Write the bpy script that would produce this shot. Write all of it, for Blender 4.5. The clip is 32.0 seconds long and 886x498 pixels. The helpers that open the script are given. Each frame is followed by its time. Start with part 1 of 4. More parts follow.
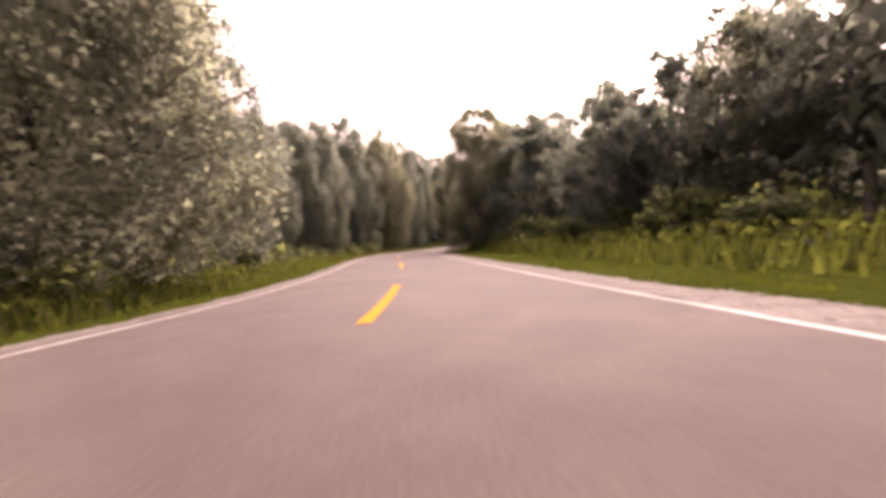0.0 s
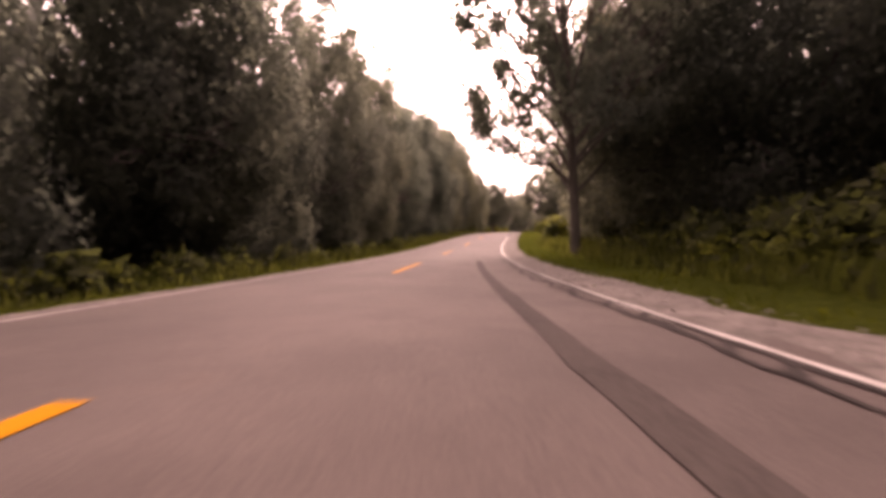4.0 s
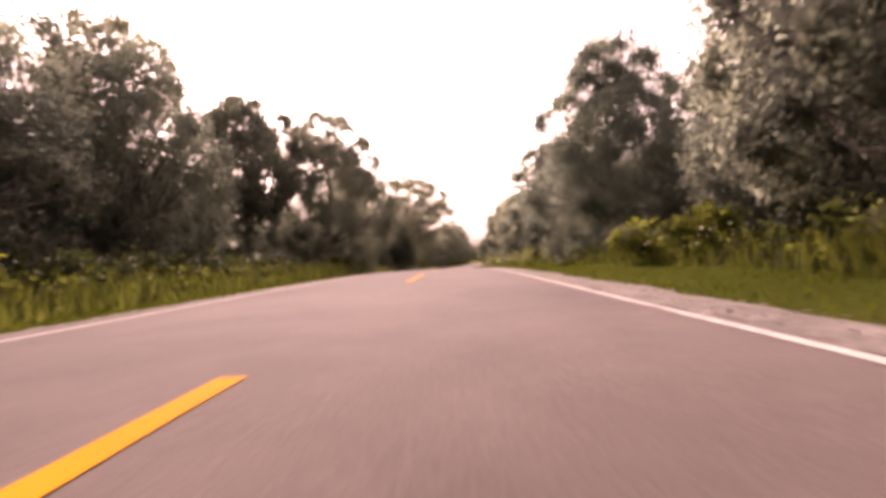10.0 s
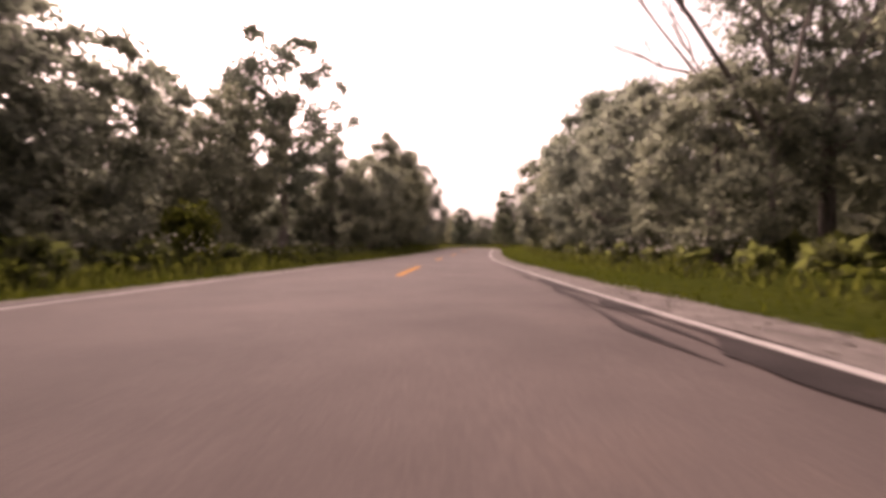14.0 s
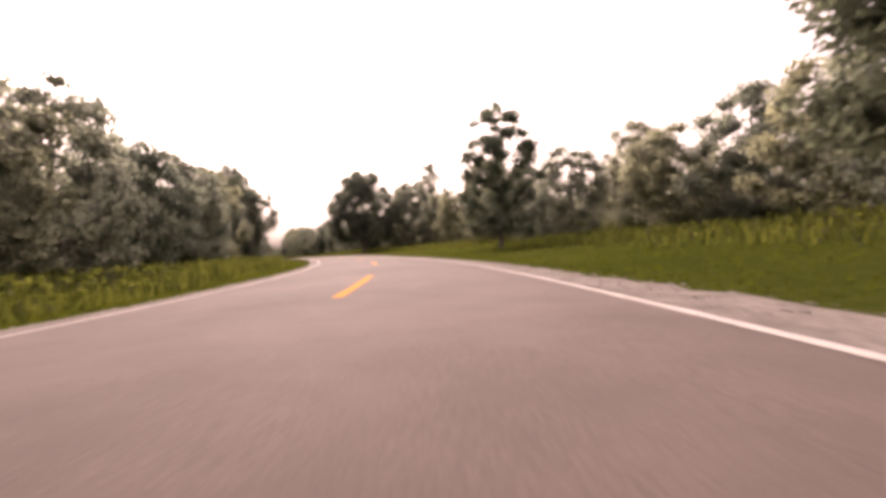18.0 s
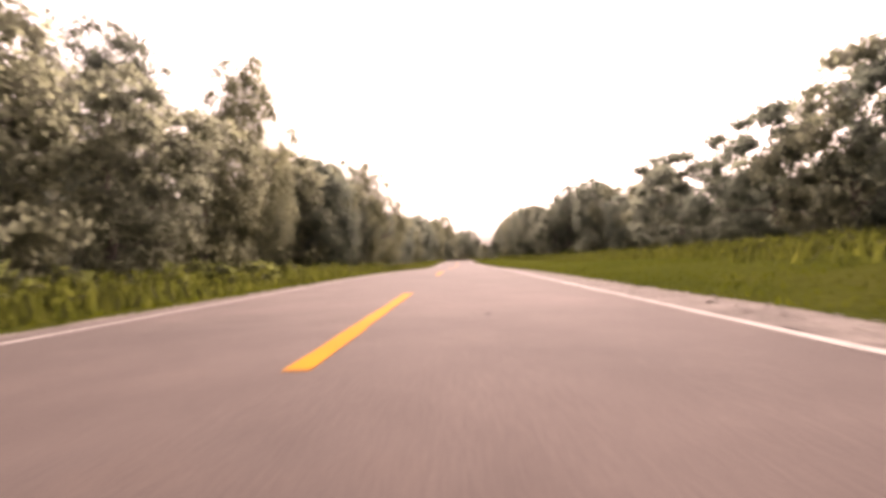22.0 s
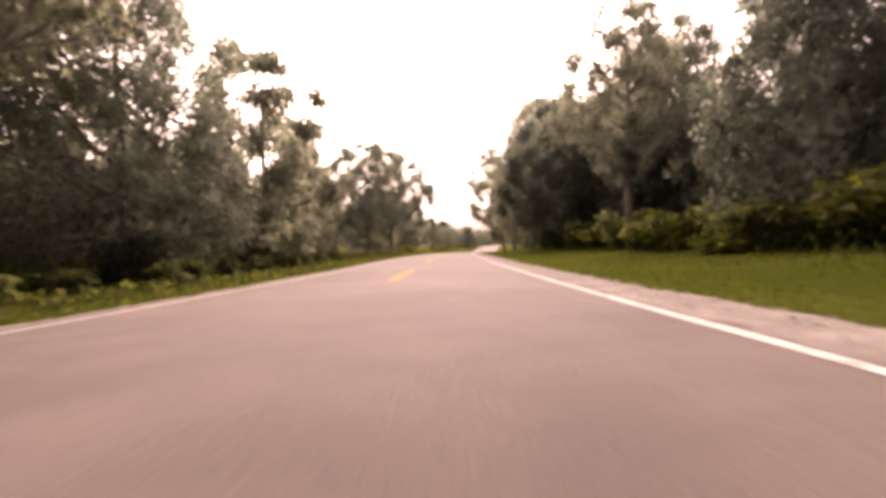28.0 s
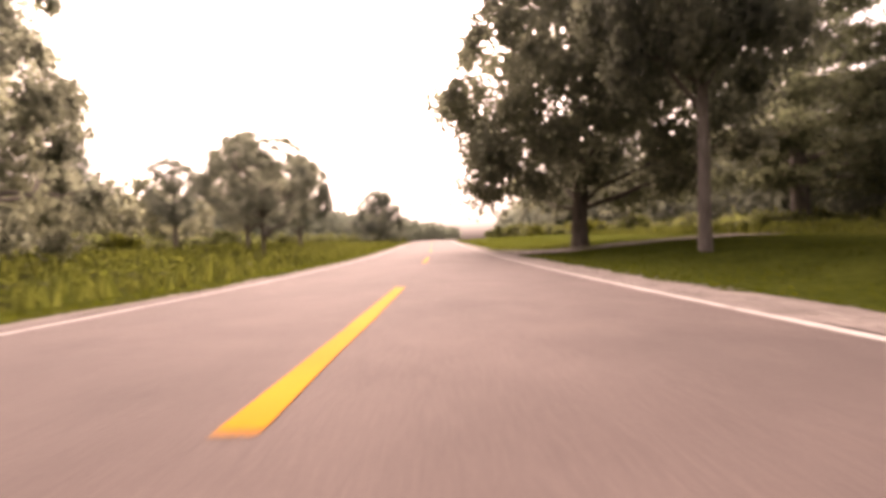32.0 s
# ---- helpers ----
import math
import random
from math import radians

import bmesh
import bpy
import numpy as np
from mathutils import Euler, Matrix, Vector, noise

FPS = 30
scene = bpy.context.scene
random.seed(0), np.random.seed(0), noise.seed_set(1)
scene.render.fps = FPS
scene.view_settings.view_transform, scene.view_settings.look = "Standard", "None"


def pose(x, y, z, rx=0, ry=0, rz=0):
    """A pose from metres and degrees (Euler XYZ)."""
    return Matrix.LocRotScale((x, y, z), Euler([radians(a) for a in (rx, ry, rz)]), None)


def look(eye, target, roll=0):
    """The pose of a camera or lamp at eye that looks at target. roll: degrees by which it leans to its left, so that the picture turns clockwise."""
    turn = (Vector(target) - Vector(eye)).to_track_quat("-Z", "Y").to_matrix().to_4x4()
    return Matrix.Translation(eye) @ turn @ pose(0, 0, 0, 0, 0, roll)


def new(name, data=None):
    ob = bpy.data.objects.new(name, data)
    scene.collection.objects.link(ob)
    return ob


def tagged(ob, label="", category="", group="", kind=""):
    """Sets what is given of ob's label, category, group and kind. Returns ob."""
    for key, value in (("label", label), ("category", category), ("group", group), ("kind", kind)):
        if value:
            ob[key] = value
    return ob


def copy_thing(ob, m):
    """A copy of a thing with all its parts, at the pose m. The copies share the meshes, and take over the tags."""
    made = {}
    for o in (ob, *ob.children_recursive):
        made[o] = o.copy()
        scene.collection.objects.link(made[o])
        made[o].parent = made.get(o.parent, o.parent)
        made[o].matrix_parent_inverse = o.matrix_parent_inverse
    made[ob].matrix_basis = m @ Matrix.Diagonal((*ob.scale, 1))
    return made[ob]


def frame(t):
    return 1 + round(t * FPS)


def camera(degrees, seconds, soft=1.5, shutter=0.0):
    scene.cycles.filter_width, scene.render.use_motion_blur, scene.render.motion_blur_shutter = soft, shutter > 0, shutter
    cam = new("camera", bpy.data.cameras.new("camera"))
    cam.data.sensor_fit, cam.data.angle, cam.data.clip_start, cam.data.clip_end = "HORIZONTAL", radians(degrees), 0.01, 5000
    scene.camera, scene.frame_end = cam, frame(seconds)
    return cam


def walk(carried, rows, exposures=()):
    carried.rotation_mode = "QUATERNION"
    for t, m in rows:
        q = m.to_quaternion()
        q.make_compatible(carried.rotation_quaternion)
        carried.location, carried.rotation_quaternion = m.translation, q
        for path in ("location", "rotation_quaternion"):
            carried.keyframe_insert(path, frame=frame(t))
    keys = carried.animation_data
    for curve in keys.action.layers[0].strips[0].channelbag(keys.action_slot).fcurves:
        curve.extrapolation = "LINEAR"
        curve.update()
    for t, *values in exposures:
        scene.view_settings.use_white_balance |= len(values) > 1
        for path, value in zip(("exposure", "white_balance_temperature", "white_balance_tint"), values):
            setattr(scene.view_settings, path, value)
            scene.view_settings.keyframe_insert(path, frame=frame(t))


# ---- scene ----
cam = camera(90.03, 32.0, soft=4.2, shutter=0.12)
# seconds, x, y, z, pitch, roll, yaw
ROWS = [
    (0.0, 0.643, -0.871, 0.553, -2.567, 3.55, -0.384),
    (0.5, 0.245, 9.133, -0.023, -1.304, 2.22, 2.959),
    (1.0, -0.685, 19.055, -0.377, -0.827, 1.08, 4.786),
    (1.5, -1.660, 28.870, -0.653, -1.229, 0.35, 4.935),
    (2.0, -2.199, 38.664, -0.950, -1.944, 0.12, 2.844),
    (2.5, -1.856, 48.432, -1.299, -2.238, 0.58, -1.861),
    (3.0, -0.655, 58.213, -1.663, -1.829, 1.07, -7.406),
    (3.5, 1.670, 67.935, -1.963, -1.039, 1.44, -13.952),
    (4.0, 4.698, 77.539, -2.132, -0.320, 1.63, -19.451),
    (4.5, 8.488, 86.766, -2.159, 0.442, 2.57, -22.142),
    (5.0, 12.628, 95.887, -2.041, 1.385, 3.08, -24.194),
    (5.5, 17.053, 104.915, -1.750, 2.730, 3.20, -25.994),
    (6.0, 21.804, 113.813, -1.258, 3.935, 3.07, -27.431),
    (6.5, 26.835, 122.591, -0.681, 4.263, 2.85, -28.125),
    (7.0, 32.032, 131.292, -0.139, 4.106, 2.56, -28.524),
    (7.5, 37.128, 139.806, 0.298, 3.649, 2.37, -29.193),
    (8.0, 42.333, 148.201, 0.633, 3.089, 2.19, -30.381),
    (8.5, 47.800, 156.551, 0.892, 2.500, 1.88, -32.255),
    (9.0, 53.563, 164.848, 1.111, 2.011, 1.71, -34.434),
    (9.5, 59.727, 173.150, 1.281, 1.748, 2.08, -36.947),
    (10.0, 66.226, 181.288, 1.412, 1.813, 2.45, -39.192),
    (10.5, 72.887, 189.160, 1.532, 1.752, 2.26, -39.873),
    (11.0, 79.661, 197.048, 1.590, 1.196, 1.99, -39.083),
    (11.5, 86.482, 205.162, 1.513, 0.009, 2.11, -37.600),
    (12.0, 93.235, 213.531, 1.284, -0.758, 2.09, -37.410),
    (12.5, 100.108, 222.049, 1.043, -0.661, 1.40, -39.214),
    (13.0, 107.279, 230.516, 0.869, -0.349, 0.55, -41.571),
    (13.5, 114.779, 238.864, 0.771, -0.114, -0.24, -43.345),
    (14.0, 122.687, 246.973, 0.723, 0.036, -0.66, -45.185),
    (14.5, 130.996, 254.776, 0.710, 0.097, -0.26, -47.286),
    (15.0, 139.536, 262.389, 0.710, 0.216, 0.42, -48.802),
    (15.5, 148.320, 269.738, 0.787, 1.143, 1.35, -50.205),
    (16.0, 157.222, 276.770, 1.029, 1.920, 2.25, -51.108),
    (16.5, 165.977, 283.625, 1.310, 1.880, 2.89, -50.911),
    (17.0, 174.291, 290.643, 1.497, 1.183, 3.21, -48.947),
    (17.5, 181.932, 297.811, 1.554, 0.384, 3.45, -44.076),
    (18.0, 188.764, 305.549, 1.543, 0.019, 3.56, -37.748),
    (18.5, 194.630, 314.059, 1.552, 0.507, 3.52, -30.981),
    (19.0, 199.583, 323.247, 1.609, 0.874, 3.20, -25.116),
    (19.5, 203.700, 333.165, 1.700, 0.633, 2.16, -21.619),
    (20.0, 207.255, 343.503, 1.830, 0.414, 1.23, -19.101),
    (20.5, 210.634, 354.020, 1.951, 0.546, 1.35, -16.208),
    (21.0, 213.713, 364.948, 2.016, 0.821, 1.74, -13.685),
    (21.5, 216.388, 376.506, 2.036, 1.119, 1.84, -11.308),
    (22.0, 218.908, 388.430, 2.042, 1.393, 1.91, -10.294),
    (22.5, 221.495, 400.576, 2.044, 1.186, 2.09, -11.417),
    (23.0, 224.266, 412.893, 1.982, 0.350, 2.21, -12.806),
    (23.5, 227.247, 425.347, 1.841, -0.196, 2.05, -12.963),
    (24.0, 230.263, 437.862, 1.740, -0.313, 1.82, -12.305),
    (24.5, 233.078, 450.346, 1.708, 0.049, 1.68, -11.115),
    (25.0, 235.676, 462.853, 1.752, 0.408, 1.59, -10.540),
    (25.5, 238.303, 475.314, 1.855, 0.652, 1.57, -11.378),
    (26.0, 241.168, 487.664, 1.983, 0.730, 1.72, -12.987),
    (26.5, 244.333, 499.865, 2.095, 0.627, 2.12, -14.999),
    (27.0, 247.809, 511.904, 2.137, 0.213, 2.81, -17.239),
    (27.5, 251.527, 523.828, 2.041, -0.209, 2.68, -18.302),
    (28.0, 255.567, 535.734, 1.817, -0.217, 2.24, -18.851),
    (28.5, 259.893, 547.796, 1.674, 0.279, 1.95, -19.185),
    (29.0, 264.275, 559.957, 1.660, 0.336, 1.76, -19.407),
    (29.5, 268.750, 572.081, 1.656, 0.258, 1.77, -20.454),
    (30.0, 273.591, 584.150, 1.606, 0.316, 1.94, -22.350),
    (30.5, 278.917, 596.191, 1.504, -0.185, 2.47, -25.094),
    (31.0, 284.661, 608.131, 1.246, -1.061, 2.85, -27.409),
    (31.5, 290.718, 619.945, 0.846, -1.344, 2.45, -28.279),
    (32.0, 296.986, 631.675, 0.544, -0.544, 1.81, -28.315),
]
# seconds, stops, kelvin, tint
EXPOSURES = [(0, 2.28, 7500, 38), (1, 2.50, 7800, 40), (2, 2.40, 8100, 45), (3, 1.55, 7800, 42), (4, 1.97, 8200, 50), (7, 2.00, 8000, 46), (8, 2.05, 8000, 50), (9, 2.00, 7800, 45),
             (10, 2.10, 8000, 47), (11, 1.70, 8000, 49), (12, 1.70, 8000, 45), (13, 2.42, 8100, 50), (14, 1.48, 7600, 40), (14.5, 1.48, 7600, 40), (16.5, 1.50, 7700, 41), (17, 1.45, 7600, 41),
             (18, 1.80, 7600, 35), (19, 2.08, 7800, 38), (20, 2.05, 7800, 36), (22, 2.08, 7700, 35), (24, 2.16, 8000, 37), (27, 2.13, 8000, 37), (28, 2.28, 8100, 38), (29, 2.28, 8300, 40),
             (30, 2.08, 8100, 40), (31, 2.08, 8000, 37), (32, 2.38, 8000, 37)]
walk(cam, [(t, pose(x, y, z, 90 + p, r, w)) for t, x, y, z, p, r, w in ROWS], EXPOSURES)

# ---- the road's line: bend (1/km) every 12 m and sag (1/km) every 15 m, from 10 m before the start ----
CURVE = [10.332, 8.115, 4.407, -2.047, -7.375, -12.223, -10.759, -6.955, -5.107, -3.919, -3.759, -1.694, -0.195, -1.985, -2.822, -2.827, -3.153, -3.234, -1.366, 1.465, 2.874, -1.068, -2.797, -3.034, -3.544, -2.508, -2.233, -3.276, -2.634, 0.293, 5.254, 9.170, 10.629, 9.978, 7.767, 5.789, 4.582, 2.928, 2.094, 0.247, -0.793, -0.857, -0.364, 0.275, 1.669, 1.544, -0.602, -1.771, -2.075, -2.205, -2.041, -2.424, -1.738, -0.075, -0.199, -2.055, -2.648, -2.603, -2.166, -1.493, -1.310, 0.183, 1.186, 0.950, 0.357, -0.406, -1.286, -2.050, -2.406, -2.249, -1.656, -1.046, -0.709, -0.536, -0.424]
SAG = [2.821, 2.959, 0.507, -0.734, -0.114, 1.286, 1.391, 1.441, 2.285, -0.087, -1.063, -1.029, -0.290, -0.646, 0.119, -0.860, -1.776, 0.394, 0.743, 0.373, 0.265, -0.059, 1.704, 0.137, -1.360, -0.720, 0.614, 0.237, 0.392, -0.546, -0.387, 0.003, -0.008, -0.925, 0.343, 0.423, 0.489, 0.316, 0.026, -0.287, -0.916, -1.058, 1.269, 0.482, -0.463, -0.018, -0.982, -1.071, 1.004, 1.707, 0.970, 0.247, 0.002, -0.191, -0.266, -0.390, -0.386, -0.198, -0.093, -0.139]
GRADE0 = -0.098346
DASH_START, DASH_STEP = 2.733, 12.192
S_START, BEND_STEP, SAG_STEP = -10.0, 12.0, 15.0
_s = np.arange(S_START, 1100.0, 0.5)
_k = np.interp(_s, S_START + BEND_STEP * np.arange(len(CURVE)), CURVE) / 1000
_v = np.interp(_s, S_START + SAG_STEP * np.arange(len(SAG)), SAG) / 1000
_k[_s > 860] = 0.0
_v[_s > 850] = 0.0


def summed(a):
    return np.concatenate([[0.0], np.cumsum((a[1:] + a[:-1]) / 2 * 0.5)])


_zero = int(-S_START / 0.5)
_turn = summed(_k)
_turn -= _turn[_zero]
_slope = GRADE0 + summed(_v)
_slope[_s > 850] *= np.exp(-(_s[_s > 850] - 850) / 60)
_x, _y, _z = summed(-np.sin(_turn)), summed(np.cos(_turn)), summed(_slope)
_x, _y, _z = _x - _x[_zero], _y - _y[_zero], _z - _z[_zero]
# straight on behind the start
_sb = np.arange(-120.0, S_START, 0.5)
_x = np.concatenate([_x[0] + np.sin(_turn[0]) * -(_sb - S_START), _x])
_y = np.concatenate([_y[0] + np.cos(_turn[0]) * (_sb - S_START), _y])
_z = np.concatenate([np.full(len(_sb), _z[0]), _z])
_turn = np.concatenate([np.full(len(_sb), _turn[0]), _turn])
_s = np.concatenate([_sb, _s])


def place(s, w, z=0.0):
    """World places of road distance s, w metres right of the centre line, z above the line; arrays or numbers."""
    a = np.interp(s, _s, _turn)
    return np.stack(np.broadcast_arrays(np.interp(s, _s, _x) + w * np.cos(a), np.interp(s, _s, _y) + w * np.sin(a),
                                        np.interp(s, _s, _z) + z), -1)

# ---- sky and sun: a bright veiled sky, the sun behind thin cloud ahead ----
SUN_AZIMUTH, SUN_HEIGHT = radians(20), radians(42)
sky = bpy.data.worlds.new("sky")
scene.world = sky
sky.use_nodes = True
nt = sky.node_tree
air = nt.nodes.new("ShaderNodeTexSky")
air.sky_type, air.sun_disc = "NISHITA", False
air.sun_elevation, air.sun_rotation = SUN_HEIGHT, SUN_AZIMUTH
air.air_density, air.dust_density, air.ozone_density = 1.6, 10.0, 0.6
veil = nt.nodes.new("ShaderNodeHueSaturation")
veil.inputs["Saturation"].default_value = 0.22
warm = nt.nodes.new("ShaderNodeMix")
warm.data_type, warm.blend_type = "RGBA", "MULTIPLY"
warm.inputs["Factor"].default_value = 1.0
warm.inputs["B"].default_value = (1.0, 0.93, 0.90, 1)
nt.links.new(air.outputs["Color"], veil.inputs["Color"])
nt.links.new(veil.outputs["Color"], warm.inputs["A"])
nt.links.new(warm.outputs["Result"], nt.nodes["Background"].inputs["Color"])
nt.nodes["Background"].inputs["Strength"].default_value = 0.15
sun_data = bpy.data.lights.new("sun", "SUN")
sun_data.energy, sun_data.angle, sun_data.color = 0.5, radians(25), (1.0, 0.93, 0.84)
sun = new("sun", sun_data)
sun.matrix_world = look((200 + 300 * math.sin(SUN_AZIMUTH), 380 + 300 * math.cos(SUN_AZIMUTH), 400), (200, 380, 400 - 300 * math.tan(SUN_HEIGHT)))


# ---- materials ----
def node(tree, kind, inputs=(), blend=None):
    n = tree.nodes.new("ShaderNode" + kind)
    if blend:
        n.data_type, n.blend_type = "RGBA", blend
    for k, v in dict(inputs).items():
        if isinstance(v, bpy.types.NodeSocket):
            tree.links.new(v, n.inputs[k])
        else:
            n.inputs[k].default_value = v
    return n


def ramp(tree, fac, stops):
    n = tree.nodes.new("ShaderNodeValToRGB")
    tree.links.new(fac, n.inputs["Fac"])
    e = n.color_ramp.elements
    while len(e) < len(stops):
        e.new(0.5)
    for el, (p, c) in zip(e, stops):
        el.position, el.color = p, (*c, 1)
    return n.outputs["Color"]


def mixed(tree, fac, a, b, blend="MIX"):
    n = node(tree, "Mix", blend=blend)
    for key, v in (("Factor", fac), ("A", a), ("B", b)):
        s = [q for q in n.inputs if q.name == key and (q.type == "RGBA" or key == "Factor") and q.enabled][0]
        if isinstance(v, bpy.types.NodeSocket):
            tree.links.new(v, s)
        else:
            s.default_value = v if key == "Factor" else (*v, 1)
    return [q for q in n.outputs if q.type == "RGBA"][0]


def material(name):
    m = bpy.data.materials.new(name)
    m.use_nodes = True
    return m, m.node_tree, m.node_tree.nodes["Principled BSDF"]


def noise_at(tree, scale, detail=4.0, rough=0.55, vector=None):
    n = node(tree, "TexNoise", {"Scale": scale, "Detail": detail, "Roughness": rough})
    tree.links.new(vector or node(tree, "TexCoord").outputs["Object"], n.inputs["Vector"])
    return n.outputs["Fac"]


def bumped(tree, bsdf, height, strength, distance):
    b = node(tree, "Bump", {"Strength": strength, "Distance": distance, "Height": height})
    tree.links.new(b.outputs["Normal"], bsdf.inputs["Normal"])


def make_asphalt():
    m, t, b = material("worn asphalt")
    wide = ramp(t, noise_at(t, 0.35, 5), [(0.3, (0.041, 0.0335, 0.0307)), (0.55, (0.0555, 0.0452, 0.0412)), (0.75, (0.069, 0.0562, 0.051))])
    spots = ramp(t, noise_at(t, 1.7, 3), [(0.35, (0.86, 0.85, 0.85)), (0.6, (1.0, 1.0, 1.0)), (0.8, (1.1, 1.07, 1.04))])
    grain = ramp(t, noise_at(t, 55, 2, 0.7), [(0.3, (0.72, 0.72, 0.72)), (0.5, (1.0, 1.0, 1.0)), (0.72, (1.3, 1.29, 1.27))])
    c = mixed(t, 1.0, mixed(t, 1.0, wide, spots, "MULTIPLY"), grain, "MULTIPLY")
    t.links.new(c, b.inputs["Base Color"])
    b.inputs["Roughness"].default_value = 0.92
    b.inputs["Specular IOR Level"].default_value = 0.16
    bumped(t, b, noise_at(t, 70, 3, 0.7), 0.5, 0.01)
    return m


def make_plain(name, colours, scale, rough=0.8, bump=0.3, grain=40.0, gloss=0.3):
    """A surface whose colour wanders between two shades at a coarse and a fine scale."""
    m, t, b = material(name)
    c = mixed(t, 1.0, ramp(t, noise_at(t, scale, 5), [(0.3, colours[0]), (0.7, colours[1])]),
              ramp(t, noise_at(t, grain, 3, 0.7), [(0.3, (0.62, 0.62, 0.62)), (0.7, (1.38, 1.38, 1.38))]), "MULTIPLY")
    t.links.new(c, b.inputs["Base Color"])
    b.inputs["Roughness"].default_value = rough
    b.inputs["Specular IOR Level"].default_value = gloss
    bumped(t, b, noise_at(t, grain, 3, 0.7), bump, 0.01)
    return m


def make_paint(name, colour, under, wear):
    """Road paint, worn through to the asphalt in flecks."""
    m, t, b = material(name)
    worn = ramp(t, noise_at(t, 9, 6, 0.75), [(wear - 0.05, (1, 1, 1)), (wear + 0.08, (0, 0, 0))])
    shade = ramp(t, noise_at(t, 2.2, 3), [(0.3, tuple(0.85 * v for v in colour)), (0.7, colour)])
    t.links.new(mixed(t, worn, shade, under), b.inputs["Base Color"])
    b.inputs["Roughness"].default_value = 0.85
    b.inputs["Specular IOR Level"].default_value = 0.05
    bumped(t, b, noise_at(t, 60, 2), 0.25, 0.005)
    return m


def make_leaves(name, low, high, through_gain, rough=0.55, gloss=0.6):
    """Foliage: each leaf spray and each tree its own shade; some light comes through, lifted by tints above one."""
    m, t, b = material(name)
    isle = node(t, "NewGeometry").outputs["Random Per Island"]
    own = node(t, "ObjectInfo").outputs["Random"]
    c = ramp(t, isle, [(0.0, low), (1.0, high)])
    tint = ramp(t, own, [(0.0, (0.82, 0.86, 0.85)), (0.5, (1.0, 1.0, 1.0)), (1.0, (1.2, 1.12, 0.92))])
    patch = ramp(t, noise_at(t, 0.35, 3), [(0.3, (0.8, 0.82, 0.85)), (0.7, (1.18, 1.15, 1.05))])
    c = mixed(t, 1.0, mixed(t, 1.0, c, tint, "MULTIPLY"), patch, "MULTIPLY")
    t.links.new(c, b.inputs["Base Color"])
    b.inputs["Roughness"].default_value = rough
    b.inputs["Specular IOR Level"].default_value = gloss
    tr = node(t, "BsdfTranslucent", {"Color": mixed(t, 1.0, c, through_gain, "MULTIPLY")})
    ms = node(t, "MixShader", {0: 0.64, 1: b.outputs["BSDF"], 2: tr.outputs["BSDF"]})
    t.links.new(ms.outputs["Shader"], t.nodes["Material Output"].inputs["Surface"])
    return m


def make_bark():
    m, t, b = material("bark")
    co = node(t, "TexCoord").outputs["Object"]
    st = node(t, "Mapping", {"Vector": co, "Scale": (9, 9, 1.6)}).outputs["Vector"]
    f = noise_at(t, 1.6, 6, 0.7, st)
    t.links.new(ramp(t, f, [(0.3, (0.05, 0.042, 0.035)), (0.55, (0.11, 0.095, 0.08)), (0.75, (0.17, 0.15, 0.13))]), b.inputs["Base Color"])
    b.inputs["Roughness"].default_value = 0.92
    bumped(t, b, f, 0.9, 0.05)
    return m


def make_ground():
    """Grass seen from far: olive with drier and greener patches."""
    m, t, b = material("rough grass ground")
    c = ramp(t, noise_at(t, 0.12, 5), [(0.3, (0.033, 0.043, 0.009)), (0.55, (0.045, 0.055, 0.012)), (0.75, (0.061, 0.064, 0.018))])
    f = ramp(t, noise_at(t, 6, 5, 0.75), [(0.3, (0.6, 0.62, 0.6)), (0.7, (1.3, 1.28, 1.2))])
    t.links.new(mixed(t, 1.0, c, f, "MULTIPLY"), b.inputs["Base Color"])
    b.inputs["Roughness"].default_value = 1.0
    b.inputs["Specular IOR Level"].default_value = 0.0
    bumped(t, b, noise_at(t, 14, 5, 0.8), 1.0, 0.12)
    return m


ASPHALT = make_asphalt()
WHITE = make_paint("worn white road paint", (0.27, 0.256, 0.243), (0.062, 0.052, 0.047), 0.38)
YELLOW = make_paint("yellow road paint", (0.32, 0.128, 0.001), (0.085, 0.056, 0.034), 0.27)
TAR = make_plain("black crack sealer", [(0.014, 0.012, 0.0118), (0.027, 0.023, 0.022)], 3, 0.85, gloss=0.05)
DAMP = make_plain("damp stained asphalt", [(0.018, 0.015, 0.014), (0.03, 0.0245, 0.023)], 1.5, 0.9, gloss=0.05)
PATCH = make_plain("darker patched asphalt", [(0.029, 0.0245, 0.023), (0.038, 0.032, 0.0295)], 1.2, 0.92, gloss=0.05)
HAIRLINE = make_plain("asphalt in a fine crack", [(0.039, 0.032, 0.0292), (0.049, 0.0402, 0.0366)], 1.2, 0.92, gloss=0.05)
GRAVEL = make_plain("pale gravel shoulder", [(0.066, 0.059, 0.054), (0.122, 0.109, 0.1)], 2.5, 0.95, 1.0, 18, gloss=0.05)
PEBBLE = make_plain("loose pebbles", [(0.1, 0.088, 0.08), (0.24, 0.22, 0.2)], 1.5, 0.9, 0.2, 30, gloss=0.15)
PALE = make_plain("pale limestone", [(0.3, 0.3, 0.24), (0.45, 0.45, 0.38)], 8, 0.9, 0.3, 60, gloss=0.1)
GROUND = make_ground()
BARK = make_bark()
# tree leaf colour is greyed and lightened to stand in for haze
LEAVES = make_leaves("haze greyed leaves", (0.093, 0.102, 0.089), (0.123, 0.135, 0.118), (2.0, 2.05, 1.8), 0.8, 0.12)
